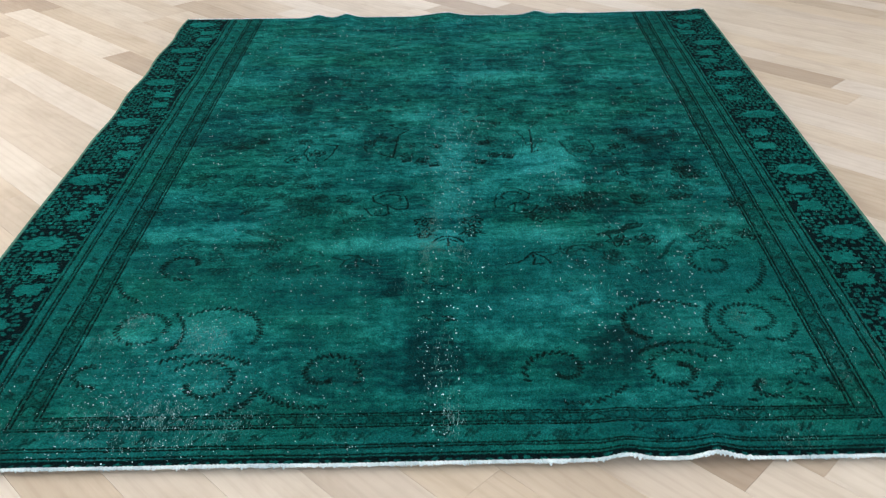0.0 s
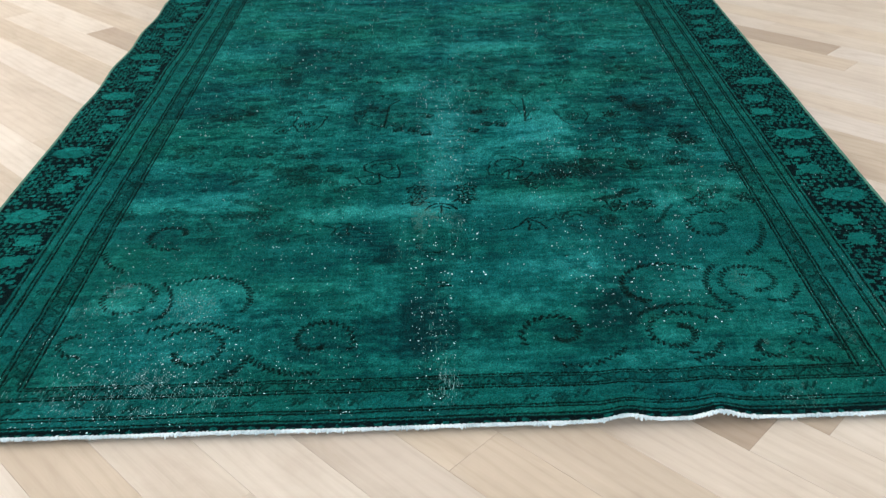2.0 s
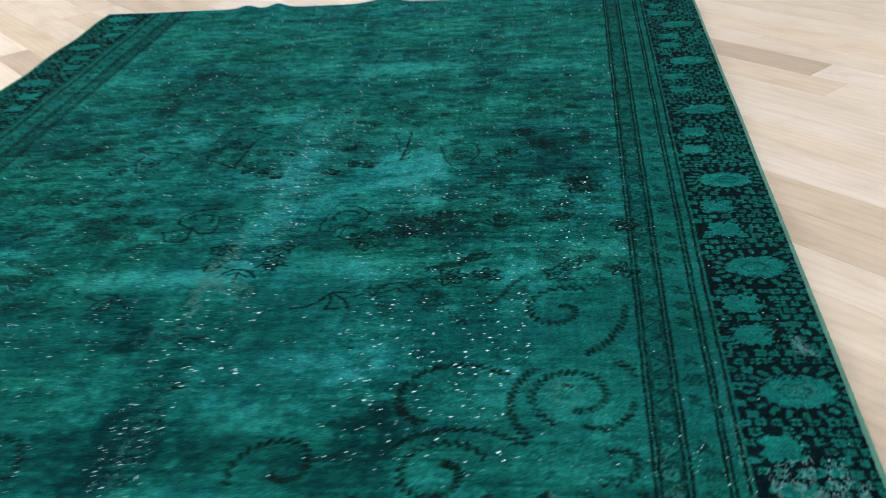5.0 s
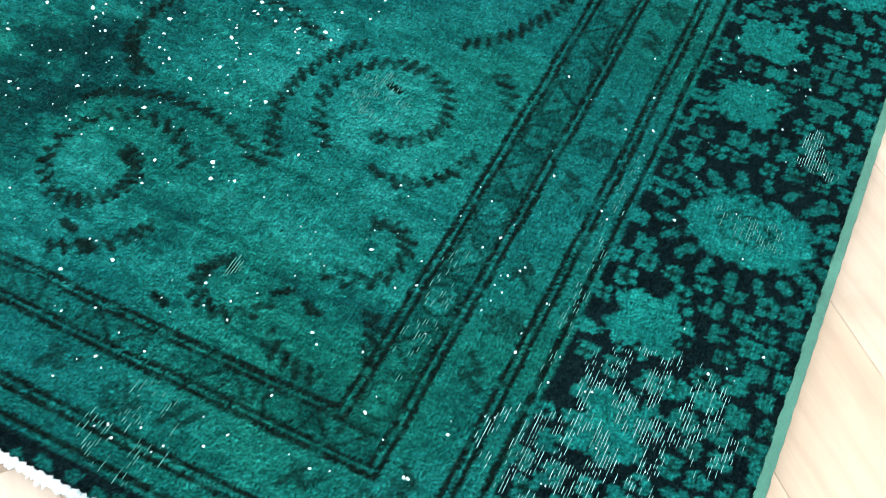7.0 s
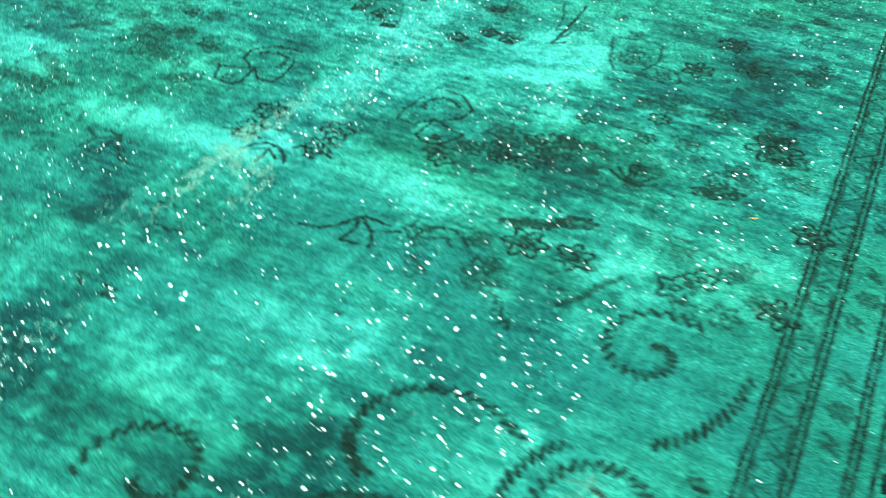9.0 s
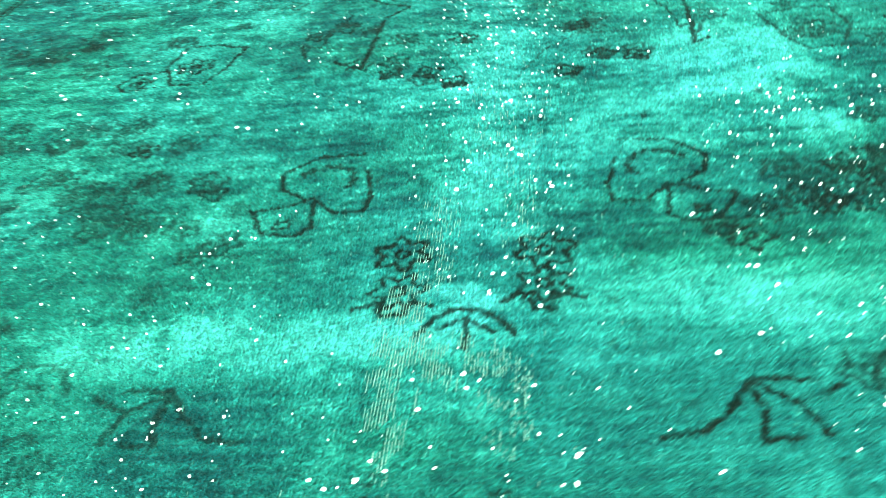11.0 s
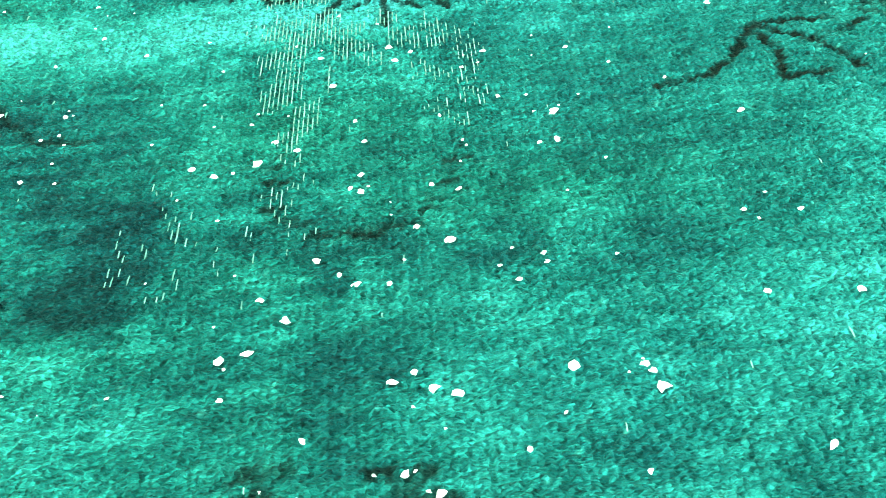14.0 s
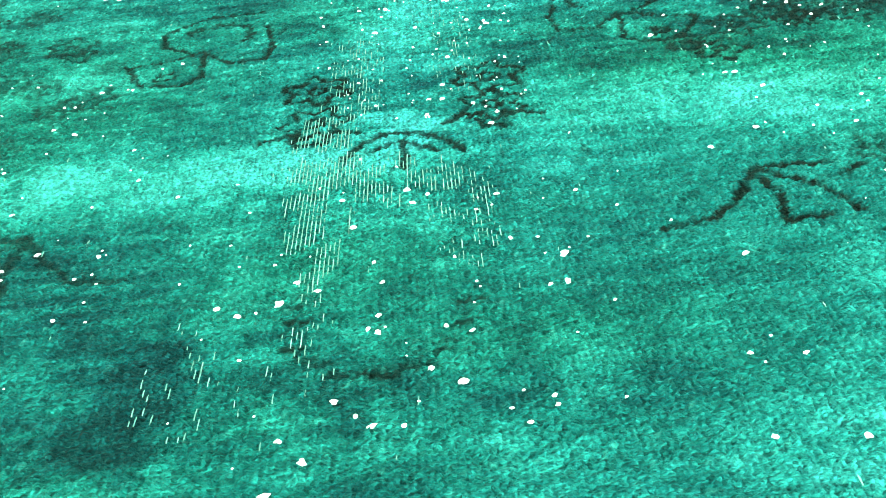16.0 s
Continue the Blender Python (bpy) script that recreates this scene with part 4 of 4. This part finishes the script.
BIG_KNOTS = ((-0.065, 0.942), (0.054, 0.851), (0.135, 0.970), (0.132, 0.938), (0.257, 0.949), (-0.039, 0.800), (-0.072, 0.776), (0.037, 0.745), (0.108, 0.749), (0.147, 0.731))
SMALL_KNOTS = ((-0.080, 0.934), (-0.092, 0.933), (-0.108, 0.943), (-0.054, 0.964), (-0.039, 0.952), (-0.026, 1.068), (-0.004, 0.907), (0.003, 0.903), (0.047, 0.903), (0.064, 0.897), (0.035, 0.865), (0.100, 0.995), (0.258, 0.846), (0.120, 0.936), (0.106, 0.832), (0.107, 0.825), (-0.054, 0.817), (-0.058, 0.779), (-0.069, 0.750), (0.049, 0.740), (0.028, 0.756), (0.017, 0.751), (0.142, 0.746), (0.145, 0.741), (0.217, 0.785), (0.264, 0.779), (0.213, 0.689), (-0.010, 0.831), (-0.023, 0.844), (-0.000, 0.822), (0.026, 1.076), (0.042, 1.066), (0.030, 1.055), (-0.016, 1.027), (-0.000, 0.980), (0.006, 0.956), (0.097, 1.058), (0.079, 0.704), (0.037, 0.686), (0.572, 0.640), (0.728, 0.319), (0.687, 0.283), (1.365, 0.474), (0.692, 0.727), (0.292, 1.348), (0.489, 1.169), (0.899, 1.519), (0.105, 1.180), (0.280, 1.101))
for x, y in BIG_KNOTS:
    knot(*unskew(x, y), random.uniform(0.0022, 0.0030))
for x, y in SMALL_KNOTS:
    knot(*unskew(x, y), random.uniform(0.0014, 0.0022))
for x0, x1, y0, y1, count, big in ((-0.20, 0.16, 0.70, 1.25, 40, 0.0018), (-0.08, 0.14, 1.2, 2.4, 360, 0.0033), (0.35, 0.80, 0.45, 1.05, 300, 0.0034), (-0.07, 0.05, 0.12, 0.7, 130, 0.0029),
                                   (0.3, 1.05, 1.1, 1.7, 380, 0.0028), (-1.0, -0.2, 0.3, 1.4, 600, 0.0026), (-1.0, 1.05, 1.6, 3.85, 1100, 0.0038), (-0.95, -0.6, 0.1, 0.75, 220, 0.0029), (0.5, 1.2, 0.14, 0.6, 120, 0.0022),
                                   (1.05, 1.42, 0.2, 1.4, 100, 0.0022), (-1.3, -0.2, 0.12, 0.5, 420, 0.0024), (-0.2, 0.4, 0.3, 1.2, 50, 0.0024)):
    for _ in range(count):
        knot(random.uniform(x0, x1), random.uniform(y0, y1), 0.0007 + (big * 0.74 - 0.0007) * random.random() ** 2.0)
tagged(link_mesh("white_knot", verts, faces, SPECK, rug, "scattered small white knots in the pile"), kind="stuff")

# ---- a stray fibre on the rug ----
def lint(x, y, length, turn):
    """A short bent fibre lying on the pile."""
    p = top(*unskew(x, y))
    bm = bmesh.new()
    rings = []
    for k in range(7):
        f = k / 6 - 0.5
        c = Vector((f * length * math.cos(turn), f * length * math.sin(turn) + 0.0012 * math.sin(k * 1.4), 0.0030 + 0.0006 * math.sin(k * 2)))
        w = 0.0009 * (1 - abs(f))
        rings.append([bm.verts.new(c + Vector((-math.sin(turn) * w * math.cos(a), math.cos(turn) * w * math.cos(a), w * math.sin(a)))) for a in (0, 1.571, 3.142, 4.712)])
    for a, b in zip(rings[:-1], rings[1:]):
        for i in range(4):
            bm.faces.new((a[i], a[(i + 1) % 4], b[(i + 1) % 4], b[i]))
    bm.faces.new(rings[0][::-1])
    bm.faces.new(rings[-1])
    ob = part("lint_fibre", bm, LINT)
    ob.location = p
    tagged(ob, "tiny orange lint fibre lying on the green rug", "lint")


lint(0.962, 1.395, 0.014, 0.5)

# ---- the floor: diagonal oak planks ----
random.seed(51)
ANGLE = -45.0
PW = 0.166
du, dn = Vector((math.cos(radians(ANGLE)), math.sin(radians(ANGLE)))), Vector((-math.sin(radians(ANGLE)), math.cos(radians(ANGLE))))
FIXED = {0: 0.04, 3: 0.49, 4: 0.60}
U0, U1, N0, N1 = -7.6, 5.3, -5.3, 7.6


def plank(u0, u1, c0):
    c = du * ((u0 + u1) / 2) + dn * (c0 + PW / 2)
    m = Matrix.Translation((c.x, c.y, FLOOR_Z + random.uniform(-0.0003, 0.0003))) @ pose(0, 0, 0, 0, 0, ANGLE + random.choice((0, 180)))
    bm = bmesh.new()
    box(bm, -(u1 - u0) / 2 + 0.0002, (u1 - u0) / 2 - 0.0002, -PW / 2 + 0.0002, PW / 2 - 0.0002, -0.0024, 0)
    bmesh.ops.bevel(bm, geom=[e for e in bm.edges if e.verts[0].co.z > -0.001 and e.verts[1].co.z > -0.001], offset=0.0006, segments=1, affect="EDGES")
    back = m.inverted()
    for x, y, nx, ny in ((WX0, 0, -1, 0), (WX1, 0, 1, 0), (0, WY0, 0, -1), (0, WY1, 0, 1)):
        if not bm.verts:
            break
        bmesh.ops.bisect_plane(bm, geom=bm.verts[:] + bm.edges[:] + bm.faces[:], plane_co=back @ Vector((x, y, FLOOR_Z)), plane_no=back.to_3x3() @ Vector((nx, ny, 0)), clear_outer=True)
        bmesh.ops.holes_fill(bm, edges=bm.edges[:])
    if not bm.verts:
        bm.free()
        return
    ob = part("plank", bm, OAK, floor, smooth=False)
    ob.matrix_basis = m


k = math.floor((N0 + 0.0127) / PW)
while -0.0127 + k * PW < N1:
    c0 = -0.0127 + k * PW
    cuts = [FIXED.get(k, random.uniform(-1, 1))]
    while cuts[-1] < U1:
        cuts.append(cuts[-1] + random.uniform(1.3, 2.4))
    while cuts[0] > U0:
        cuts.insert(0, cuts[0] - random.uniform(1.3, 2.4))
    for a, b in zip(cuts[:-1], cuts[1:]):
        lo, hi = du * a + dn * (c0 + PW / 2), du * b + dn * (c0 + PW / 2)
        if max(lo.x, hi.x) > WX0 - 0.1 and min(lo.x, hi.x) < WX1 + 0.1 and max(lo.y, hi.y) > WY0 - 0.1 and min(lo.y, hi.y) < WY1 + 0.1:
            plank(a, b, c0)
    k += 1
